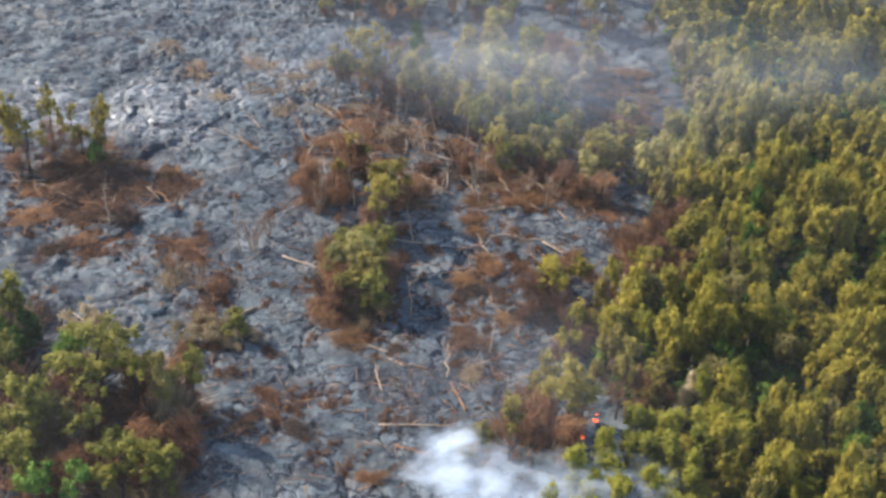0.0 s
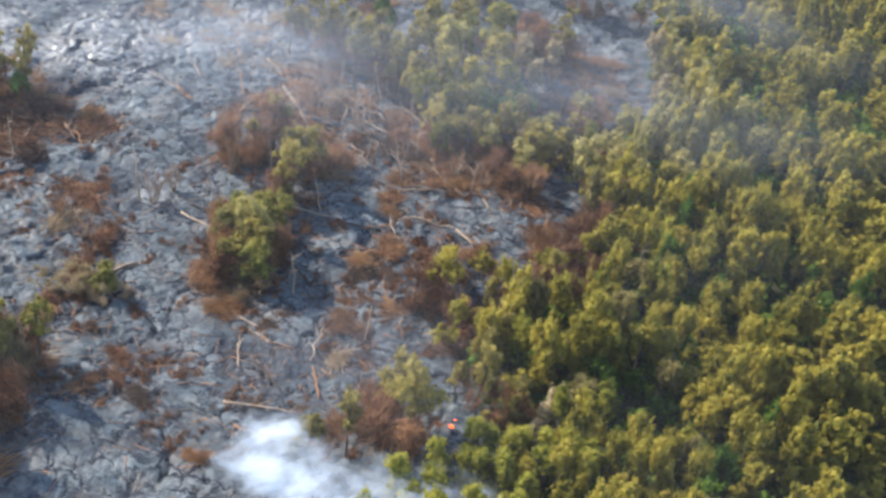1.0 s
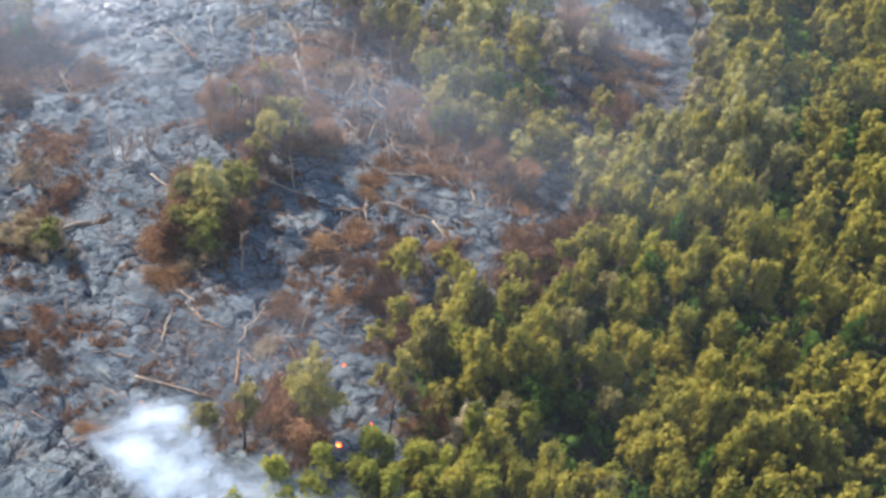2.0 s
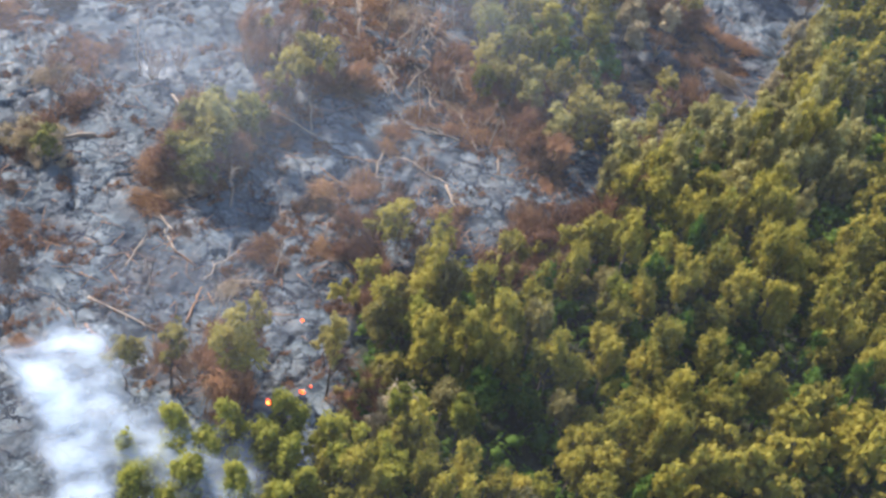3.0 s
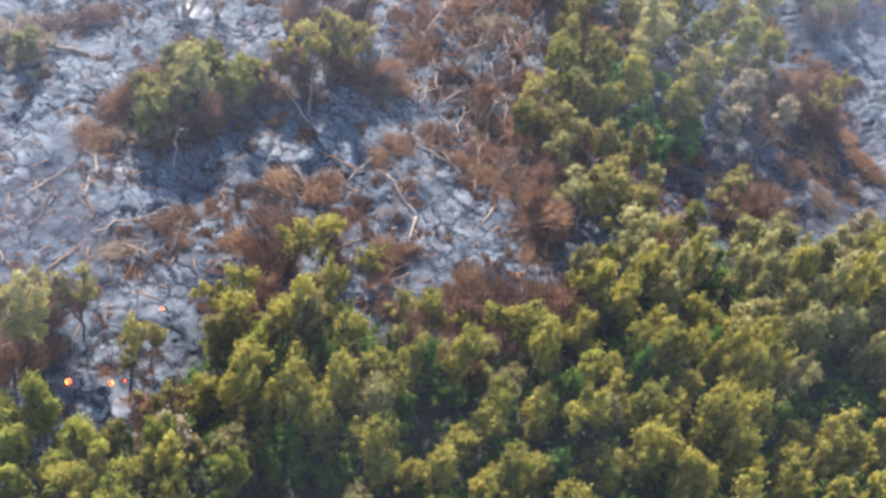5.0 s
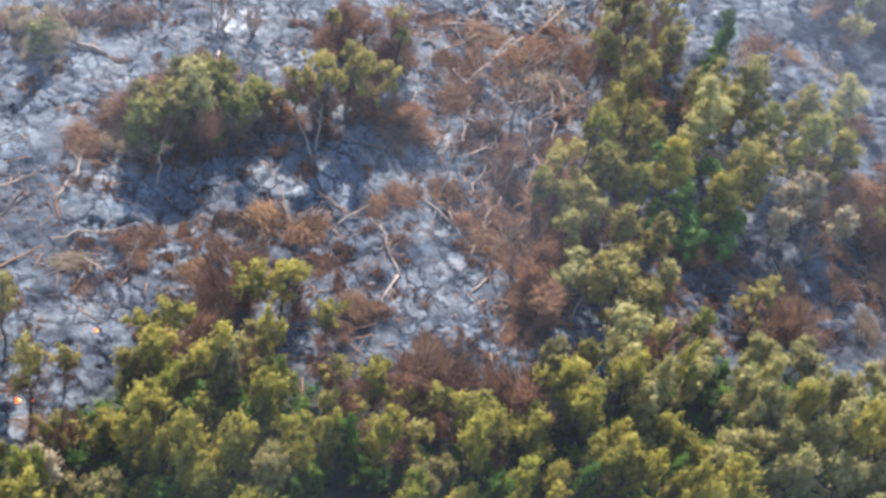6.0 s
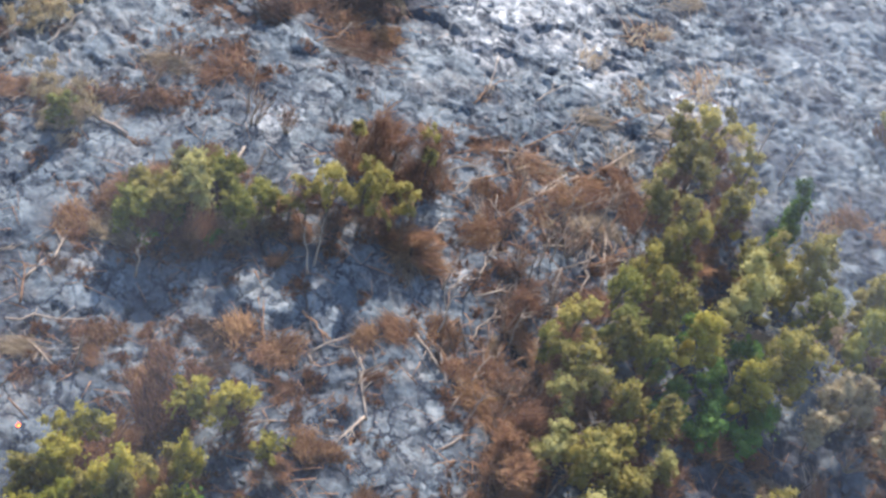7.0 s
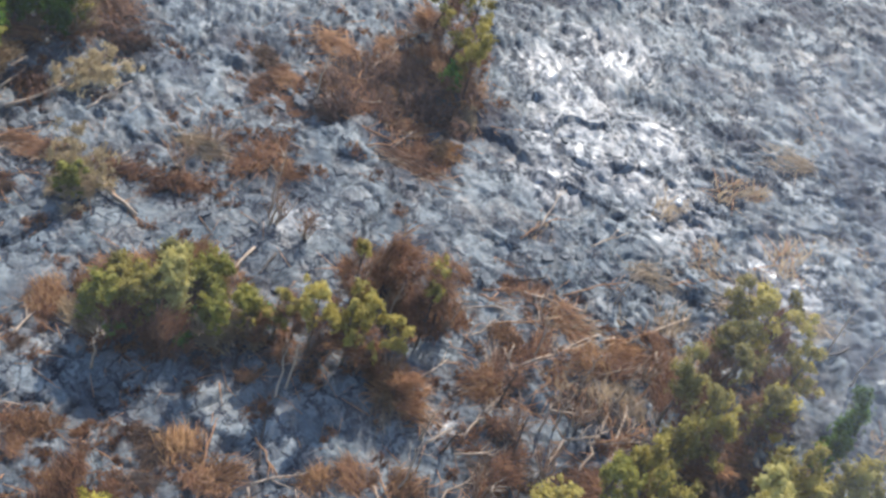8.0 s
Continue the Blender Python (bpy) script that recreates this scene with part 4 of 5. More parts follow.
SOUTH_GREEN = [(-30.4, 92.4, 7.6, 3.8), (-35.1, 92.9, 7.4, 4.6), (-41.5, 98.5, 7.6, 4.6), (-46.5, 93.0, 7.6, 4.6)]
RUST_TREES = [(17.0, 132.4, 6.2, 3.2), (20.6, 131.2, 5.8, 3.0), (18.6, 134.2, 5.2, 3.0), (22.6, 128.4, 5.0, 2.8), (-14.0, 158.2, 6.4, 3.4), (-10.2, 158.8, 6.6, 3.2), (-12.2, 156.8, 5.0, 3.0), (-7.6, 131.8, 4.6, 3.4), (-8.6, 136.2, 5.2, 3.4), (32.2, 147.0, 4.8, 3.2), (36.0, 148.4, 5.0, 3.2), (34.4, 144.4, 4.8, 3.2), (38.0, 151.4, 5.2, 3.2), (26.4, 162.0, 4.4, 3.4), (24.0, 164.6, 4.4, 3.2), (29.2, 161.0, 4.6, 3.4)]
RUST_TREES_WEST = [(-8.5, 138.5, 5.8, 3.4), (-7.2, 134.5, 5.4, 3.4), (-9.2, 141.0, 4.8, 3.0), (-1.2, 137.0, 4.8, 3.0), (-1.4, 132.0, 4.4, 3.0), (-39.0, 106.0, 6.0, 4.4), (-31.0, 97.0, 5.6, 4.4), (-25.4, 99.0, 5.6, 4.0), (-35.0, 108.6, 6.4, 4.0), (-43.0, 103.0, 5.6, 4.4), (-28.4, 112.0, 5.4, 3.6), (-48.4, 109.0, 5.6, 4.4)]
RUST_TREES_FAR = [(38.0, 187.0, 5.0, 3.6), (27.0, 205.4, 5.6, 4.0), (25.0, 211.4, 5.8, 4.0), (31.0, 207.0, 5.0, 3.8), (-24.6, 110.6, 6.0, 3.6), (-21.6, 102.2, 6.0, 3.6), (17.0, 108.0, 6.2, 3.4), (15.0, 109.4, 5.4, 3.2), (20.4, 104.6, 5.6, 3.0), (41.0, 158.5, 7.0, 3.6), (40.0, 153.5, 6.4, 3.6), (-33.0, 105.0, 5.4, 4.0), (-27.0, 101.0, 5.4, 4.0), (1.5, 158.4, 3.8, 3.4), (22.0, 170.0, 4.4, 3.2), (9.0, 168.4, 4.0, 3.0)]
GREEN_SHRUBS = [(24.4, 183.0, 4.4, 4.6), (26.6, 186.0, 4.0, 4.2), (19.6, 185.6, 4.2, 4.2), (18.4, 179.6, 4.0, 3.8), (23.6, 189.4, 4.2, 4.2), (14.0, 185.4, 4.6, 4.2), (23.7, 180.3, 3.6, 4.2), (22.6, 184.6, 3.4, 4.0), (26.0, 182.3, 3.2, 3.6), (20.6, 181.6, 3.4, 3.6), (17.0, 190.0, 4.2, 3.8), (25.0, 188.8, 3.6, 3.6), (22.4, 178.4, 3.0, 3.2), (-5.8, 146.2, 3.6, 2.8), (-3.4, 135.6, 4.4, 3.2), (-1.8, 132.2, 3.6, 3.0), (-2.2, 138.4, 3.4, 2.8), (-46.2, 164.0, 5.0, 3.4), (-5.0, 138.4, 4.0, 3.0)]


def build_stands():
    rng = np.random.default_rng(44)

    def each(spots, kinds, base_tall, base_wide):
        for k, (x, y, tall, wide) in enumerate(spots):
            put(kinds[k % len(kinds)], x, y, rng.uniform(0, 360), wide / base_wide, tall / base_tall)
        retire(kinds)

    each([(x, y, tall * 0.92, wide * 1.3) for x, y, tall, wide in CLUMP], [make_tree("olive_tree", rng, 9.0, 2.3, leaf_mat, BARK, "bushy olive-yellow tree surviving in a clump on the lava", "tree clump on the lava", skirt=0.55, scorched=burnt) for leaf_mat, burnt in ((LEAF_OLIVE, LEAF_BROWN), (LEAF_STAND, LEAF_RUST), (LEAF_PALE, LEAF_CHAR), (LEAF_OLIVE, LEAF_BROWN))], 9.0, 5.0)
    each(CLUMP_THIN, [make_slender_tree("thin_tree", rng, 9.0, 1.7, LEAF_STAND, BARK, "thin yellow-green tree with scorched lower twigs on the lava", "tree clump on the lava", 0.4, 0.08) for _ in range(3)], 9.0, 3.4)
    each(CLUMP_BURNT, [make_slender_tree("burnt_tree", rng, 9.0, 1.5, LEAF_STAND, CHAR, "burnt dark brown standing tree with few leaves", "burnt trees on the lava", 0.85, 0.06) for _ in range(2)], 9.0, 3.0)
    each([(x, y, tall, wide * 1.08) for x, y, tall, wide in STAND], [make_tree("stand_tree", rng, 10.0, 2.5, leaf_mat, BARK, "pale olive tree in an island of trees on the lava", "island stand of trees", skirt=1.0) for leaf_mat in (LEAF_STAND, LEAF_OLIVE, LEAF_FOREST, LEAF_STAND, LEAF_PALE)], 10.0, 5.4)
    each([(x, y, tall, wide * 1.35) for x, y, tall, wide in STAND_THIN], [make_slender_tree("slender_tree", rng, 10.0, 1.7, LEAF_STAND, BARK, "tall slender olive tree rising from burnt ground", "island stand of trees", 0.35, 0.08) for _ in range(4)], 10.0, 3.6)
    each(STAND_COLUMNS, [make_slender_tree("slender_tree", rng, 8.0, 1.5, leaf_mat, BARK, "narrow upright olive tree at the rim of the stand", "island stand of trees", 0.2, 0.22) for leaf_mat in (LEAF_STAND, LEAF_PALE, LEAF_STAND, LEAF_OLIVE)], 8.0, 2.6)
    each(STAND_SINGED, [make_slender_tree("singed_tree", rng, 10.0, 1.5, LEAF_DRY, BARK, "tall singed tree with olive-tan leaves above rust-brown twigs", "island stand of trees", 0.5, 0.12) for _ in range(3)], 10.0, 2.8)
    far = np.random.default_rng(63)
    rows = [(far.uniform(-26, 50), far.uniform(224, 256), far.uniform(7.5, 11.5), far.uniform(2.6, 4.2)) for _ in range(64)]
    each(rows, [make_slender_tree("slender_tree", rng, 9.0, 1.7, leaf_mat, BARK, "tall slender tree dimmed by drifting smoke", "far trees behind the stand", 0.3, 0.1) for leaf_mat in (LEAF_PALE, LEAF_STAND, LEAF_TAN, LEAF_OLIVE)], 9.0, 3.4)
    each(STAND_TAN, [make_tree("withered_tree", rng, 8.0, 2.0, LEAF_TAN, BARK, "withered tan-leaved tree at the edge of burnt ground", "withered trees", 34) for _ in range(3)], 8.0, 4.4)
    each([(x, y, tall, wide * 1.2) for x, y, tall, wide in SPLIT], [make_slender_tree("scorched_tree", rng, 7.0, 1.9, LEAF_FOREST, CHAR, "half-burnt tree with yellow-olive top and rust-brown base", "burnt trees on the lava", 0.42, 0.05) for _ in range(3)], 7.0, 3.8)
    each(RUST_TREES + RUST_TREES_WEST + RUST_TREES_FAR, [make_slender_tree("rust_brown_tree", rng, 5.5, 1.8, LEAF_RUST, CHAR, "dead tree hung with rust-brown scorched leaves", "burnt trees on the lava", 1.1, 0.03) for _ in range(5)], 5.5, 3.6)
    each(BURNING, [make_slender_tree("smouldering_tree", rng, 11.0, 1.8, LEAF_STAND, CHAR, "scorched tree with blackened stem beside glowing lava", "smouldering trees", 0.3, 0.42) for _ in range(3)], 11.0, 3.8)
    each(SAPLINGS + SAPLINGS_DENSE, [make_tree("young_tree", rng, 8.0, 1.6, LEAF_LIME, BARK, "yellow-green young tree standing in drifting smoke", "young trees beside the smoke", skirt=0.3) for _ in range(4)], 8.0, 3.2)
    each(WEST_TREES, [make_slender_tree("thin_tree", rng, 11.0, 1.8, LEAF_STAND, CHAR, "tall thin olive tree above a rust-brown thicket", "west tree clump", 0.45, 0.1) for _ in range(3)], 11.0, 3.6)
    each(SOUTH_TREES[1::2], [make_slender_tree("half_burnt_tree", rng, 9.5, 2.4, LEAF_OLIVE, CHAR, "half-burnt olive tree with rust-brown lower branches", "half-burnt thicket", 0.5, 0.05) for _ in range(3)], 9.5, 4.4)
    # dark leaf colours in these two rows hold the thicket's backlit shade
    each(SOUTH_TREES[::2], [make_tree("thicket_tree", rng, 9.5, 2.5, leaf_mat, BARK, "olive and brown tree in a half-burnt thicket", "half-burnt thicket", skirt=0.5, scorched=LEAF_BROWN) for leaf_mat in (LEAF_OLIVE, LEAF_DRY, LEAF_OLIVE, LEAF_UNDER)], 9.5, 5.2)
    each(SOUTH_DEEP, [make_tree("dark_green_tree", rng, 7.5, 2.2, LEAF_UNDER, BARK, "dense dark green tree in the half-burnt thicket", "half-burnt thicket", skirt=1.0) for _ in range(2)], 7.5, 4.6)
    each(SOUTH_GREEN, [make_tree("green_tree", rng, 7.5, 2.1, LEAF_GREEN, BARK, "lush green tree at the edge of the thicket", "half-burnt thicket") for _ in range(2)], 7.5, 4.4)
    each([(0.6, 202.2, 11.0, 3.2), (2.4, 201.0, 8.0, 3.0)], [make_tree("dark_green_tree", rng, 10.0, 1.5, LEAF_UNDER, BARK, "narrow dark green tree beside the island of trees", "island stand of trees", skirt=1.0)], 10.0, 3.2)
    protos = []
    for _ in range(3):
        shrub = tagged(new("green_shrub"), "bright green leafy shrub between burnt plants", "shrub", "green shrubs")
        pts = crown_points(rng, 9, 1.2, 1.2, 1.5, -0.7)
        v, t, q, tone = tufts(pts, rng.uniform(0.5, 0.9, len(pts)), rng, 44, 0.24, soft=True)
        part_mesh("foliage", mesh_of("foliage", v, t, q, LEAF_GREEN, tone=tone), shrub)
        v, t, q = tubes([bent((0, 0, -0.4), p, 0.06, 0.02, rng, 3) for p in pts[:5]], 4)
        part_mesh("stem_cluster", mesh_of("stem_cluster", v, t, q, BARK), shrub)
        protos.append(shrub)
    each(GREEN_SHRUBS, protos, 3.2, 3.4)


build_stands()


# ---- scorched shrubs ----
def make_burnt_shrub(rng, name, leaf_mat, wood, label, fronds=330):
    """A sprawling heap: arched twigs swept one way, thin dead leaves between them."""
    shrub = tagged(new(name), label, "shrub", "burnt shrubs on the lava")
    paths = []
    sweep = rng.uniform(0, 6.28)
    for k in range(30 + fronds // 6):
        a = rng.uniform(0, 6.28)
        r0 = 2.0 * math.sqrt(rng.random())
        lean = sweep + rng.normal(0, 0.5) + (rng.uniform(0, 6.28) if rng.random() < 0.22 else 0)
        span = rng.uniform(0.7, 3.0)
        start = np.array((math.cos(a) * r0, math.sin(a) * r0 * 0.7, -0.15))
        end = start + (math.cos(lean) * span, math.sin(lean) * span, rng.uniform(0.05, 0.8))
        mid = (start + end) / 2 + (0, 0, rng.uniform(0.1, 0.6))
        g = rng.uniform(0.02, 0.06)
        paths.append([(start, g), (mid, g * 0.8), (end, g * 0.35)])
    v, t, q = tubes(paths, 3)
    part_mesh("brushwood", mesh_of("brushwood", v, t, q, wood), shrub)
    count = 18
    ang, rr = rng.uniform(0, 6.28, count), 1.8 * np.sqrt(rng.random(count))
    pts = np.stack([np.cos(ang) * rr, np.sin(ang) * rr * 0.75, 0.05 + rng.uniform(0, 0.65, count) * (1.3 - rr * 0.5)], 1)
    v, q, tone = strands(pts, (0.42, 0.42, 0.12), rng, fronds, sweep, 1.2, 0.036, 0.18)
    part_mesh("dead_foliage", mesh_of("dead_foliage", v, quads=q, material=leaf_mat, tone=tone), shrub)
    return shrub


def build_shrubs():
    rng = np.random.default_rng(71)
    rust = "scorched rust-brown shrub of tangled twigs lying on lava"
    protos = [make_burnt_shrub(rng, "burnt_shrub", LEAF_RUST, RUSTWOOD, rust) for _ in range(3)]
    protos += [make_burnt_shrub(rng, "withered_shrub", LEAF_BROWN, DRYWOOD, "withered grey-brown shrub with bleached twigs on lava")]
    protos += [make_burnt_shrub(rng, "burnt_shrub", LEAF_RUST, DRYWOOD, "scorched orange-brown shrub with bleached twigs on lava") for _ in range(2)]
    protos += [make_burnt_shrub(rng, "burnt_shrub", LEAF_RUST, CHAR, rust)]
    protos += [make_burnt_shrub(rng, "charred_shrub", LEAF_CHAR, CHAR, "blackened charred shrub lying on the lava")]
    for k, (x, y, w) in enumerate(ALL_SHRUBS):
        if y < 152 and -22 < x < 30:
            w *= 0.66
            if k % 4 == 1:
                continue
        else:
            w *= 0.9
        heap = put(protos[k % 8], x, y, rng.uniform(0, 360), w / 3.9, rng.uniform(0.5, 1.25) * (0.6 + w / 12))
        heap.scale.x *= rng.uniform(1.0, 1.5)
        heap.scale.y *= rng.uniform(0.55, 0.95)
        if w > 4.4 and k % 2 == 0:
            a = rng.uniform(0, 6.28)
            sx, sy = x + math.cos(a) * w * 0.5, y + math.sin(a) * w * 0.5
            put(protos[(k + 2) % 8], sx, sy, rng.uniform(0, 360), w / 6.5, rng.uniform(0.5, 1.0))
    bright = [make_burnt_shrub(rng, "burnt_shrub", LEAF_ORANGE, RUSTWOOD, "orange-brown dead shrub of fine twigs on lava") for _ in range(3)]
    for k, (x, y, w) in enumerate(SHRUBS_ORANGE):
        put(bright[k % 3], x, y, rng.uniform(0, 360), w / 3.9, rng.uniform(0.8, 1.3)).scale.y *= rng.uniform(0.6, 0.95)
    mats = [make_burnt_shrub(rng, "twig_mat", LEAF_BROWN, wood, "low mat of dry brown twigs lying on lava", 90) for wood in (DRYWOOD, RUSTWOOD)]
    for k, (x, y, w) in enumerate(SHRUBS_MATS):
        put(mats[k % 2], x, y, rng.uniform(0, 360), w / 3.9, rng.uniform(0.4, 0.7)).scale.x *= rng.uniform(1.0, 1.4)
    dark = [make_burnt_shrub(rng, "charred_shrub", LEAF_DARK, wood, "dark maroon burnt shrub heaped on the lava") for wood in (CHAR, RUSTWOOD)]
    for k, (x, y, w) in enumerate(SHRUBS_DARK):
        put(dark[k % 2], x, y, rng.uniform(0, 360), w / 3.9, rng.uniform(1.2, 1.9))
    retire(bright + mats + dark)
    # small dry tufts strewn over the flow
    host = np.array(ALL_SHRUBS)[rng.integers(len(ALL_SHRUBS), size=560)]
    spots = host[:, :2] + rng.normal(0, 0.75, (560, 2)) * host[:, 2:]
    open_flow = np.column_stack([rng.uniform(-40, 30, 60), rng.uniform(102, 165, 60)])
    spots = np.concatenate([spots, open_flow])
    spots = spots[spots[:, 0] < np.interp(spots[:, 1], EDGE_Y, EDGE_X) - 1]
    at = np.repeat(spots, 7, axis=0)
    at += rng.normal(0, 0.55, at.shape)
    z = terrain(at[:, 0], at[:, 1])[0] + 0.1
    v, t, q, tone = tufts(np.column_stack([at, z]), rng.uniform(0.2, 0.5, len(at)), rng, 16, 0.42, 0.45, core=0, slim=0.10, ragged=1.6)
    small = mesh_of("dry_tufts", v, t, q, LEAF_RUST, tone=tone)
    tagged(new("dry_tufts", small), "small scorched brown tufts strewn over the lava", "dead plants", kind="stuff")
    # broken sticks and bark lying about between the shrubs
    at = np.array(ALL_SHRUBS)[rng.integers(len(ALL_SHRUBS), size=2300)]
    x, y = at[:, 0] + rng.normal(0, 0.8, 2300) * at[:, 2], at[:, 1] + rng.normal(0, 0.8, 2300) * at[:, 2]
    a, span = rng.uniform(0, 6.28, 2300), rng.uniform(0.6, 3.2, 2300)
    ex, ey = x + np.cos(a) * span, y + np.sin(a) * span
    z, ez = terrain(x, y)[0] + 0.12, terrain(ex, ey)[0] + rng.uniform(0.1, 0.6, 2300)
    g = rng.uniform(0.03, 0.075, 2300)
    paths = [[((x[k], y[k], z[k]), g[k]), ((ex[k], ey[k], ez[k]), g[k] * 0.5)] for k in range(2300)]
    v, t, q = tubes(paths, 3)
    pale = mesh_of("stick_litter", v, t, q, RUSTWOOD)
    tagged(new("stick_litter", pale), "dry broken sticks strewn between burnt shrubs on lava", "sticks", kind="stuff")
    retire(protos)


build_shrubs()


# ---- fallen and standing dead wood: the two ends of each stem ----
LOGS_A = [(13.5, 146.4, 8.2, 145.5), (-8.1, 179.4, -9.3, 188.0), (-5.1, 171.0, -10.4, 179.6), (-16.5, 169.1, -18.2, 175.3), (0.5, 158.7, -4.5, 163.6), (-38.1, 151.1, -36.0, 158.4), (-33.0, 114.7, -41.1, 118.3), (-14.2, 208.1, -9.7, 200.6), (-0.4, 123.5, -4.2, 125.2)]
LOGS_B = [(9.0, 113.3, 7.1, 118.4), (9.0, 121.1, 12.1, 123.2), (3.2, 114.2, 0.2, 119.3), (1.7, 121.0, -1.7, 123.5), (22.1, 148.6, 25.7, 147.4), (17.3, 158.6, 12.0, 159.0), (10.3, 146.9, 4.0, 146.9), (20.1, 147.7, 20.0, 140.5), (-21.7, 128.0, -16.7, 132.6), (10.1, 167.1, 3.9, 169.6), (29.1, 203.7, 35.3, 209.5), (22.9, 212.8, 23.6, 221.6), (15.6, 171.5, 9.1, 172.7)]
LOGS_C = [(-16.0, 143.8, -10.3, 140.9), (-0.2, 118.2, 4.7, 113.4), (-1.1, 110.0, 7.3, 110.6), (0.9, 107.2, 5.4, 105.7), (-38.8, 116.2, -35.0, 113.9), (-7.3, 177.3, -1.6, 170.6), (-2.1, 181.8, 6.2, 178.9), (7.2, 173.4, 14.3, 172.4), (-4.2, 187.6, -0.2, 180.1), (-44.4, 211.9, -38.7, 203.0), (-22.5, 200.4, -17.9, 193.2), (9.7, 159.9, 18.9, 158.5), (20.1, 150.2, 23.0, 146.8), (-10.0, 191.0, -3.2, 187.7), (-15.7, 190.3, -9.3, 180.9), (-55.0, 151.0, -49.6, 151.5)]
LOGS_D = [(-11.0, 181.5, -7.0, 174.5), (-20.5, 196.0, -16.5, 192.0), (-15.5, 172.0, -14.0, 178.5), (-5.0, 184.5, -0.5, 181.0), (11.0, 157.0, 16.0, 158.5), (-15.5, 146.0, -12.0, 144.5), (24.0, 157.0, 21.5, 161.5), (0.0, 180.0, 4.5, 178.0), (3.0, 175.0, 9.5, 171.5), (9.0, 162.0, 15.5, 161.5), (13.0, 176.5, 17.5, 173.0), (-10.5, 176.5, -4.0, 180.5)]
# standing or leaning dead stems: x, y, height, lean towards x and y
SNAGS = [(-22.0, 144.8, 8.0, -0.8, 0.6), (-3.4, 144.2, 6.2, -1.6, 0.8), (1.8, 148.4, 5.6, -1.2, 0.5), (11.5, 159.2, 6.6, -2.0, 1.0), (8.0, 169.0, 6.4, -2.0, 0.6), (4.6, 181.6, 5.4, -1.6, 0.8), (-7.0, 157.0, 6.0, -1.0, 1.2), (12.0, 125.0, 5.0, 0.4, 0.8), (2.0, 131.0, 5.4, -0.5, 0.4), (30.5, 114.0, 8.0, 0.3, 0.2), (-40.5, 148.0, 6.0, -0.6, 0.8), (13.0, 112.0, 5.4, 0.5, 0.7), (26.0, 168.6, 7.0, 0.8, 0.2), (2.5, 172.5, 5.0, -0.5, 0.5), (6.5, 163.0, 4.6, 0.6, 0.9), (-16.0, 182.0, 5.5, -0.5, 0.8)]
SNAGS_NORTH = [(-2.0, 180.5, 6.5, 0.2, 0.3), (2.0, 174.0, 5.5, -0.3, 0.5), (-3.6, 177.0, 5.5, 0.3, 0.4), (0.0, 168.5, 6.0, 0.2, 0.6), (5.5, 161.0, 4.5, 0.5, 0.4), (5.0, 184.0, 6.0, -0.2, 0.4), (-9.0, 207.0, 7.0, 0.3, 0.2), (-12.0, 204.5, 7.0, -0.4, 0.2), (33.0, 189.0, 6.0, 0.5, 0.3), (-6.5, 172.5, 5.5, -0.6, 0.2), (9.5, 180.0, 6.5, 0.3, 0.3), (12.5, 166.5, 5.0, -0.5, 0.4), (21.0, 160.0, 4.5, 0.4, 0.6), (37.5, 182.0, 6.0, 0.4, 0.4)]


# leafless bushes: x, y, height, width
BUSHES = [(-20.3, 145.4, 6.0, 4.2), (-18.5, 148.6, 3.6, 3.0), (-12.0, 154.6, 7.0, 3.4), (-8.6, 163.2, 7.0, 3.0), (-3.2, 154.0, 5.0, 3.6), (-1.0, 157.6, 3.6, 3.4), (3.4, 170.0, 4.0, 3.6), (7.6, 172.6, 4.6, 3.8), (10.8, 166.4, 4.6, 4.0), (14.2, 170.4, 4.4, 4.0), (1.0, 176.4, 4.4, 3.6), (18.4, 164.0, 3.8, 3.8), (22.6, 162.4, 3.8, 4.0), (-26.0, 134.6, 3.2, 3.6), (-30.2, 138.0, 3.0, 3.4), (5.6, 188.2, 4.6, 4.0), (-5.6, 184.0, 4.2, 3.6), (30.4, 196.6, 3.6, 4.0), (36.6, 196.2, 3.4, 3.6)]


def make_log(rng, a, b, material, label):
    za, zb = height(*a) + 0.16, height(*b) + 0.22
    log = tagged(new("fallen_log"), label, "log", "fallen logs")
    log.location = (*a, za)
    end = np.array((b[0] - a[0], b[1] - a[1], zb - za))
    span = np.linalg.norm(end)
    path = bent((0, 0, 0), end, 0.17, 0.07, rng, 5, 0.012)
    v, t, q = tubes([path], 7)
    part_mesh("trunk", mesh_of("trunk", v, t, q, material), log)
    for _ in range(rng.integers(3, 6)):
        f = rng.uniform(0.35, 0.95)
        start = end * f
        side = np.cross(end / span, (0, 0, 1)) * rng.choice((-1, 1))
        tip = start + (end / span) * rng.uniform(0.5, 1.4) + side * rng.uniform(0.4, 1.4) + (0, 0, rng.uniform(0.05, 0.7))
        v, t, q = tubes([bent(start, tip, 0.06, 0.02, rng, 3, 0.08)], 5)
        part_mesh("branch", mesh_of("branch", v, t, q, material), log)
    return log


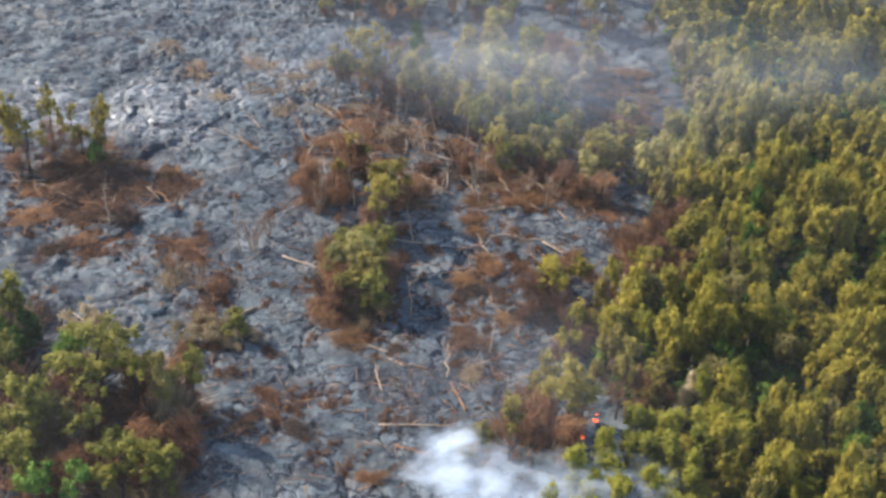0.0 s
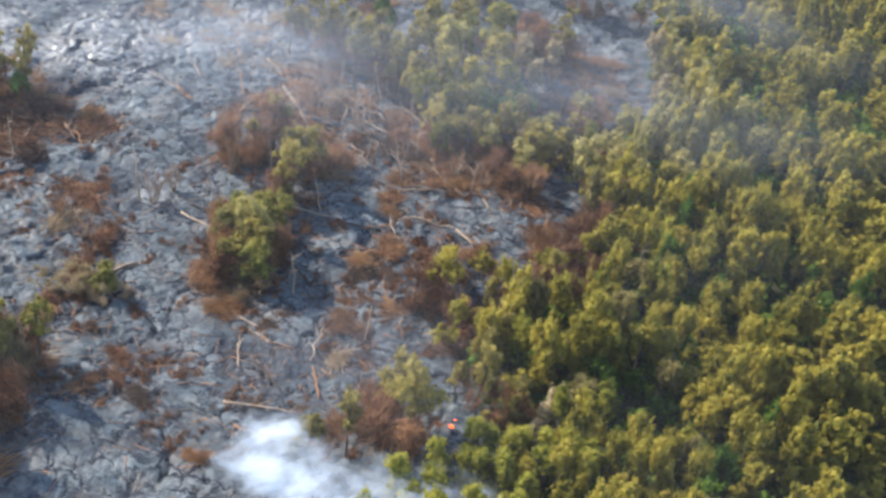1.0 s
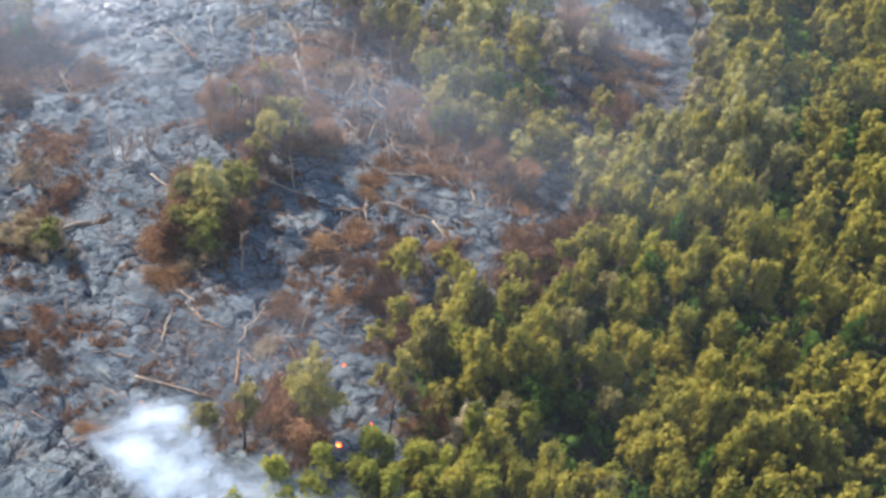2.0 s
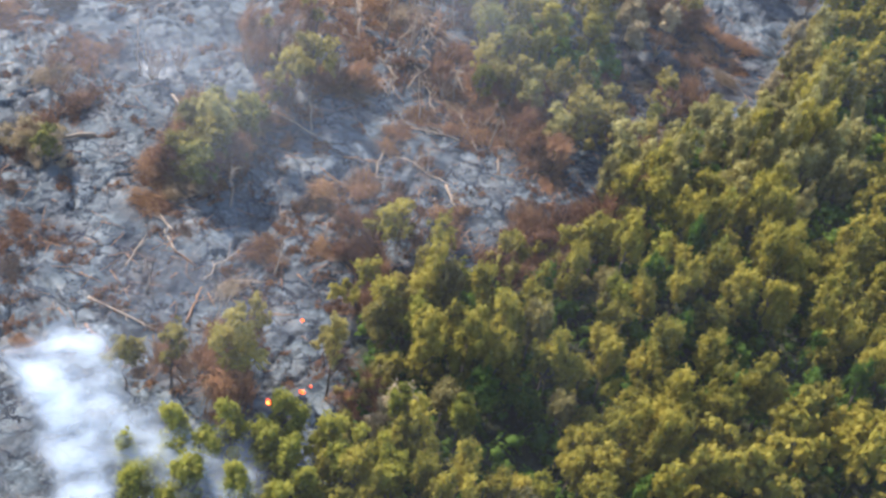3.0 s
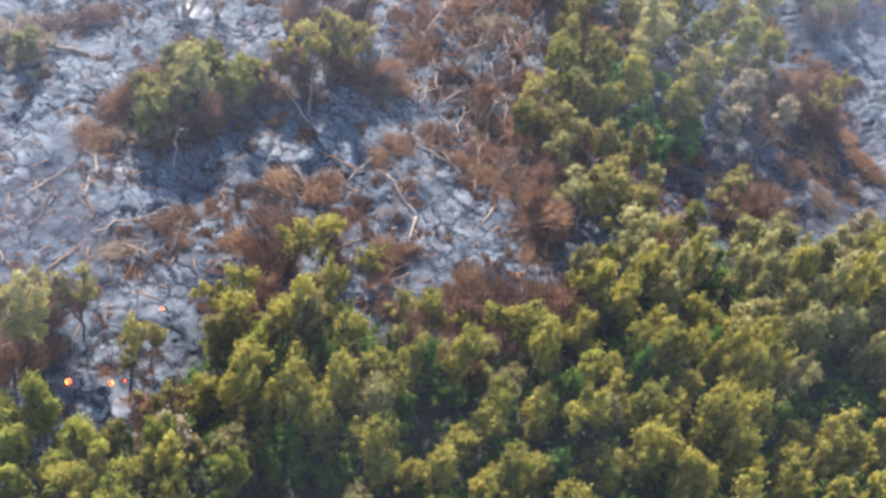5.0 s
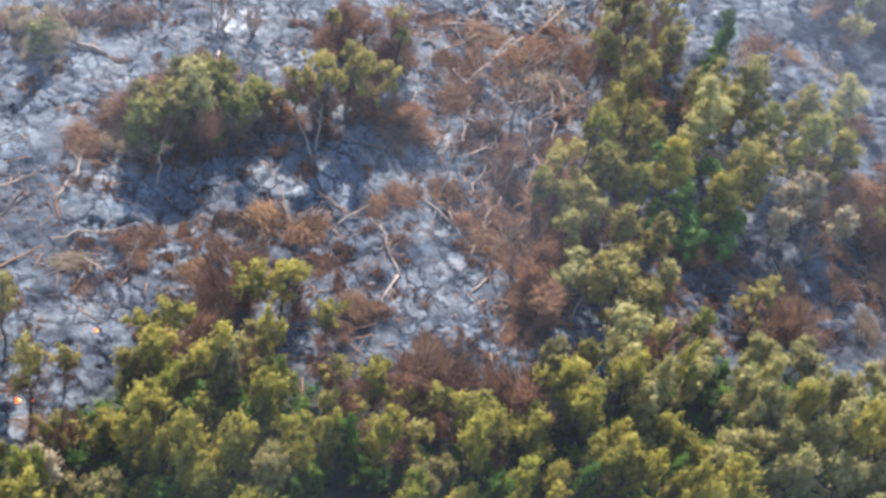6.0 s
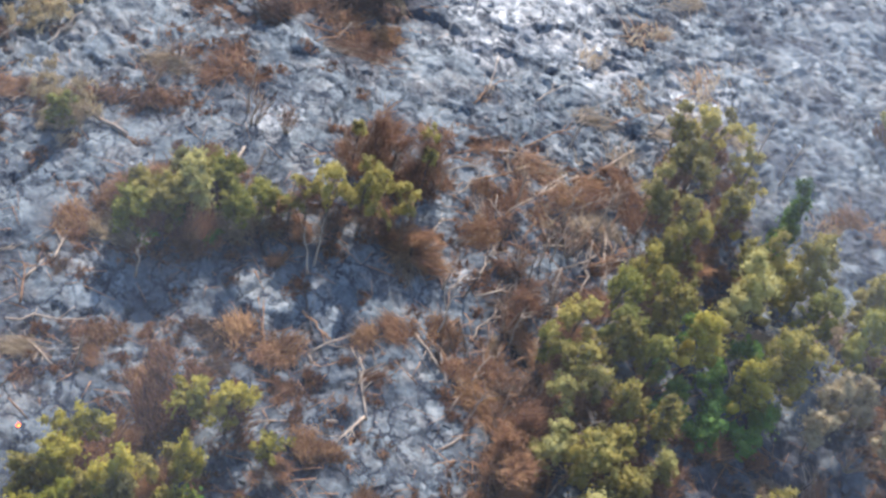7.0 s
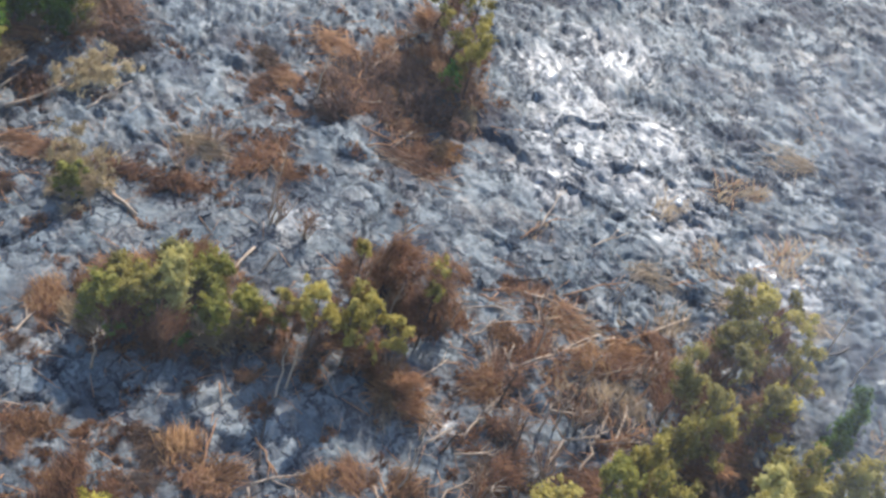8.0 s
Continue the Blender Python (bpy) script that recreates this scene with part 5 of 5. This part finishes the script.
def make_fallen_tree(rng, a, b, leaf_mat, label):
    """A toppled tree: a bent stem, forked limbs over its outer half, and dry leaves still on them."""
    tree = tagged(new("fallen_tree"), label, "tree", "fallen trees")
    tree.location = (*a, height(*a) + 0.2)
    end = np.array((b[0] - a[0], b[1] - a[1], height(*b) - height(*a) + 0.9))
    span = np.linalg.norm(end)
    v, t, q = tubes([bent((0, 0, 0), end, 0.22, 0.07, rng, 6, 0.015)], 7)
    part_mesh("trunk", mesh_of("trunk", v, t, q, DRYWOOD), tree)
    side = np.cross(end / span, (0, 0, 1))
    tips = []
    for k in range(13):
        start = end * rng.uniform(0.3, 0.95)
        tip = start + end / span * rng.uniform(1.2, 3.2) + side * rng.choice((-1, 1)) * rng.uniform(0.5, 2.4) + (0, 0, rng.uniform(0.1, 1.2))
        v, t, q = tubes([bent(start, tip, 0.09, 0.03, rng, 4, 0.05)], 5)
        part_mesh("branch", mesh_of("branch", v, t, q, DRYWOOD), tree)
        tips += [tip, start + (tip - start) * 0.6]
    at = np.repeat(np.array(tips), 4, axis=0)
    at = at + rng.normal(0, 1, at.shape) * (0.55, 0.55, 0.2)
    v, t, q, tone = tufts(at, rng.uniform(0.25, 0.55, len(at)), rng, 26, 0.26, 0.7, core=0.25, slim=0.25, ragged=1.6)
    part_mesh("dry_foliage", mesh_of("dry_foliage", v, t, q, leaf_mat, tone=tone), tree)


def make_bare_bush(rng, x, y, tall, wide):
    """A leafless burnt bush: a fan of thin upright stems that fork once."""
    bush = tagged(new("bare_bush"), "leafless burnt bush with a fan of thin brown stems", "bush", "bare burnt bushes")
    bush.location = (x, y, height(x, y))
    paths, fine = [], []
    for _ in range(9):
        a, r = rng.uniform(0, 6.28), wide * 0.5 * math.sqrt(rng.random())
        top = np.array((math.cos(a) * r, math.sin(a) * r, tall * rng.uniform(0.6, 1.0)))
        paths.append(bent((0, 0, -0.3), top, 0.085, 0.03, rng, 4, 0.04))
        for _ in range(9):
            start = top * rng.uniform(0.45, 1.0)
            fine.append(bent(start, start + rng.normal(0, 1, 3) * (0.5, 0.5, 0.2) + (0, 0, rng.uniform(0.4, 1.2)), 0.035, 0.012, rng, 2, 0.06))
    v, t, q = tubes(paths, 5)
    part_mesh("stem_cluster", mesh_of("stem_cluster", v, t, q, DRYWOOD), bush)
    v, t, q = tubes(fine, 3)
    part_mesh("twigs", mesh_of("twigs", v, t, q, RUSTWOOD), bush)


def make_fallen_branch(rng, x, y):
    branch = tagged(new("fallen_branch"), "long bleached dead branch lying across the burnt lava", "branch", "fallen branches")
    branch.location = (x, y, height(x, y) + 0.25)
    a, span = rng.normal(2.2, 0.7), rng.uniform(3.0, 7.5)
    end = np.array((math.cos(a) * span, math.sin(a) * span, 0))
    end[2] = height(x + end[0], y + end[1]) + 0.3 - branch.location[2] + rng.uniform(0, 0.8)
    wood = RUSTWOOD if rng.random() < 0.4 else DRYWOOD
    v, t, q = tubes([bent((0, 0, 0), end, 0.125, 0.05, rng, 5, 0.03)], 5)
    part_mesh("stem", mesh_of("stem", v, t, q, wood), branch)
    for _ in range(rng.integers(3, 6)):
        f, turn = rng.uniform(0.3, 0.95), a + rng.normal(0, 0.6)
        reach = rng.uniform(0.8, 2.2)
        v, t, q = tubes([bent(end * f, end * f + (math.cos(turn) * reach, math.sin(turn) * reach, rng.uniform(0, 0.8)), 0.065, 0.03, rng, 3, 0.06)], 4)
        part_mesh("twig", mesh_of("twig", v, t, q, wood), branch)


def make_snag(rng, x, y, tall, lx, ly, material):
    snag = tagged(new("dead_tree"), "bare bleached dead tree standing on the lava", "tree", "bare dead trees")
    snag.location = (x, y, height(x, y))
    top = np.array((lx, ly, tall))
    v, t, q = tubes([bent((0, 0, -0.4), top, 0.14, 0.04, rng, 6, 0.015)], 6)
    part_mesh("trunk", mesh_of("trunk", v, t, q, material), snag)
    for _ in range(rng.integers(5, 9)):
        f = rng.uniform(0.4, 0.97)
        a = rng.uniform(0, 6.28)
        reach = rng.uniform(0.5, 1.5)
        v, t, q = tubes([bent(top * f, top * f + (math.cos(a) * reach, math.sin(a) * reach, reach * rng.uniform(0.3, 1.1)), 0.05, 0.015, rng, 3, 0.08)], 4)
        part_mesh("branch", mesh_of("branch", v, t, q, material), snag)


def build_dead_wood():
    rng = np.random.default_rng(90)
    for k, (ax, ay, bx, by) in enumerate(LOGS_A + LOGS_B + LOGS_C + LOGS_D):
        if k % 4 == 3:
            make_log(rng, (ax, ay), (bx, by), CHAR, "charred black fallen log with branch stubs on lava")
        elif k % 4 == 1:
            make_log(rng, (ax, ay), (bx, by), RUSTWOOD, "rust-brown scorched fallen log with branch stubs on lava")
        else:
            make_log(rng, (ax, ay), (bx, by), DRYWOOD, "bleached tan fallen log with branch stubs on lava")
    make_fallen_tree(rng, (-30.0, 116.0), (-40.5, 127.0), LEAF_TAN, "toppled tree with pale straw-coloured leaves lying on lava")
    make_fallen_tree(rng, (-18.0, 131.6), (-24.5, 123.5), LEAF_TAN, "toppled tree with dry tan leaves lying on lava")
    for x, y, tall, wide in BUSHES:
        make_bare_bush(rng, x, y, tall, wide)
    belts = [(6, 172, 9, 9, 34), (22, 166, 6, 4, 10), (-12, 178, 7, 6, 14), (10, 146, 6, 4, 5), (-26, 110, 8, 7, 8), (-46, 153, 7, 5, 16), (6, 120, 6, 6, 3)]
    for bx, by, wide, deep, count in belts:
        for _ in range(count):
            make_fallen_branch(rng, rng.normal(bx, wide), rng.normal(by, deep))
    for k, (x, y, tall, lx, ly) in enumerate(SNAGS + SNAGS_NORTH):
        make_snag(rng, x, y, tall, lx, ly, CHAR if k % 5 == 4 else DRYWOOD)


build_dead_wood()


# ---- glowing lava ----
def build_embers():
    rng = np.random.default_rng(15)
    for x, y, w in [(18.7, 120.2, 0.38), (24.0, 112.0, 0.5), (22.2, 108.8, 0.6), (20.0, 111.8, 0.3), (24.3, 113.2, 0.25)]:
        bm = bmesh.new()
        bmesh.ops.create_icosphere(bm, subdivisions=2, radius=w * 0.5)
        for v in bm.verts:
            v.co = Vector((v.co.x * rng.uniform(0.9, 1.3), v.co.y * rng.uniform(0.7, 1.0), v.co.z * 0.45 + rng.normal(0, 0.02)))
        me = bpy.data.meshes.new("molten_lava")
        bm.to_mesh(me)
        bm.free()
        me.materials.append(EMBER)
        ob = tagged(new("molten_lava", me), "small glowing orange breakout of molten lava", "lava", "glowing lava spots")
        ob.matrix_basis = pose(x, y, height(x, y) + w * 0.12, 0, 0, rng.uniform(0, 360))


build_embers()


# ---- smoke ----
def drape(lo, hi, n, shape):
    """A sheet over a stretch of the plan; shape(x, y) gives its height and density."""
    gx, gy = np.meshgrid(np.linspace(lo[0], hi[0], n), np.linspace(lo[1], hi[1], n))
    x, y = gx.ravel(), gy.ravel()
    z, dens = shape(x, y)
    idx = np.arange(n * n).reshape(n, n)
    quads = np.stack([idx[:-1, :-1], idx[:-1, 1:], idx[1:, 1:], idx[1:, :-1]], -1).reshape(-1, 4)
    return np.stack([x, y, z], 1), quads, np.clip(dens, 0, 1)


def build_smoke():
    lobes = [(18.0, 87.4, 3.0, 0.9), (14.4, 90.4, 2.8, 0.9), (11.0, 92.8, 3.0, 1.0), (7.2, 94.4, 3.0, 1.0), (4.6, 95.8, 2.4, 0.9), (5.6, 98.6, 2.4, 0.85), (8.2, 100.4, 2.6, 0.85), (12.2, 95.6, 3.0, 0.7), (17.6, 94.6, 3.4, 0.75), (22.6, 94.2, 3.4, 0.65), (27.0, 94.6, 2.8, 0.5)]
    V, Q, D, n = [], [], [], 0
    for k, share in enumerate((1.0, 0.72, 0.45)):
        def shape(x, y):
            wx, wy = x + 2.2 * fbm(x / 4, y / 4, 70 + k, 4), y + 2.2 * fbm(x / 4, y / 4, 75 + k, 4)
            dens = np.zeros(x.shape)
            for px, py, r, full in lobes:
                s = np.clip(1 - np.hypot(wx - px, wy - py) / (r * 1.15), 0, 1)
                dens = 1 - (1 - dens) * (1 - full * np.clip(s * 1.5, 0, 1) ** 1.2)
            wisp = 0.66 + 1.1 * fbm((x - y) / 2.2, (x + y) / 3.6, 80 + k, 4)
            z = 2.0 + 6.0 * share + 0.8 * fbm(x / 5, y / 5, 90 + k, 3)
            return z, 0.84 * dens * np.clip(wisp, 0.10, 1.05)
        p, q, d = drape((-6, 76), (34, 108), 80, shape)
        V.append(p)
        Q.append(q + n)
        D.append(d)
        n += len(p)
    me = mesh_of("smoke_plume", np.concatenate(V), quads=np.concatenate(Q), material=SMOKE, thickness=np.concatenate(D))
    tagged(new("smoke_plume", me), "dense white smoke plume rising from the burning lava edge", "smoke", kind="stuff")

    # pale haze added as a sheet; its even part lifts the darks everywhere
    def veil(x, y):
        patch = np.exp(-((x - 2) / 40) ** 2 - ((y - 217) / 21) ** 2)
        rim = np.clip((130 - np.abs(x - 10)) / 60, 0, 1) * np.clip((120 - np.abs(y - 165)) / 50, 0, 1)
        drift = np.exp(-((x - 15) / 9) ** 2 - ((y - 106) / 8) ** 2)
        east = np.exp(-((x - 62) / 22) ** 2 - ((y - 205) / 36) ** 2)
        dens = rim * (0.022 + 0.05 * drift + 0.02 * east + 0.18 * patch * (0.8 + 0.7 * fbm(x / 18, y / 18, 33, 3)))
        return 15 + 2 * fbm(x / 30, y / 30, 35, 2), dens
    p, q, d = drape((-125, 42), (145, 288), 70, veil)
    me = mesh_of("smoke_veil", p, quads=q, material=HAZE, thickness=d)
    # haze added as a high sheet, lobes set along the early lines of sight
    def drift_sheet(x, y):
        band = np.zeros(x.shape)
        for px, py, wide, deep, full in ((10, 81, 15, 8, 0.26), (27, 85, 11, 8, 0.22), (37, 82, 11, 12, 0.09), (41, 97, 9, 9, 0.15), (46, 109, 8, 10, 0.06), (48, 122, 7, 8, 0.03), (56, 124, 7, 6, 0.03)):
            band = np.maximum(band, full * np.exp(-((x - px) / wide) ** 2 - ((y - py) / deep) ** 2))
        return 60 + 3 * fbm(x / 20, y / 20, 37, 2), band * (0.85 + 0.8 * fbm(x / 9, y / 9, 39, 3))
    p, q, d = drape((-40, 40), (85, 150), 80, drift_sheet)
    drifting = mesh_of("smoke_drift", p, quads=q, material=HAZE, thickness=d)
    tagged(new("smoke_drift", drifting), "thin blue smoke drifting high above the lava flow", "smoke", kind="stuff")
    tagged(new("smoke_veil", me), "thin bluish veil of volcanic smoke drifting over the flow", "smoke", kind="stuff")


build_smoke()


# ---- loose crust slabs of the flow ----
def build_slabs():
    rng = np.random.default_rng(8)
    shapes = []
    for k in range(9):
        n = int(rng.integers(6, 9))
        ang = np.sort(rng.uniform(0, 6.28, n))
        r = rng.uniform(0.65, 1.1, n)
        top = np.stack([np.cos(ang) * r, np.sin(ang) * r, 0.11 + rng.normal(0, 0.02, n)], 1)
        low = top * (1.06, 1.06, 0) - (0, 0, 0.12)
        v = np.concatenate([low, top, [(0, 0, 0.16)]])
        quads = [(i, (i + 1) % n, n + (i + 1) % n, n + i) for i in range(n)]
        tris = [(n + i, n + (i + 1) % n, 2 * n) for i in range(n)]
        shapes.append(mesh_of("lava_slab", v, tris, quads, SLAB))
        shapes[-1].shade_flat()
    made = 0
    while made < 280:
        x, y = rng.uniform(-45, 38), rng.uniform(102, 200)
        if x > np.interp(y, EDGE_Y, EDGE_X) - 1.5:
            continue
        s = rng.uniform(0.4, 1.0)
        ob = new("lava_slab", shapes[made % 9])
        ob.parent = ground
        ob.matrix_basis = pose(x, y, height(x, y) + 0.02 * s, rng.normal(0, 9), rng.normal(0, 9), rng.uniform(0, 360)) @ Matrix.Diagonal((s, s * rng.uniform(0.6, 1.0), s, 1))
        made += 1


build_slabs()
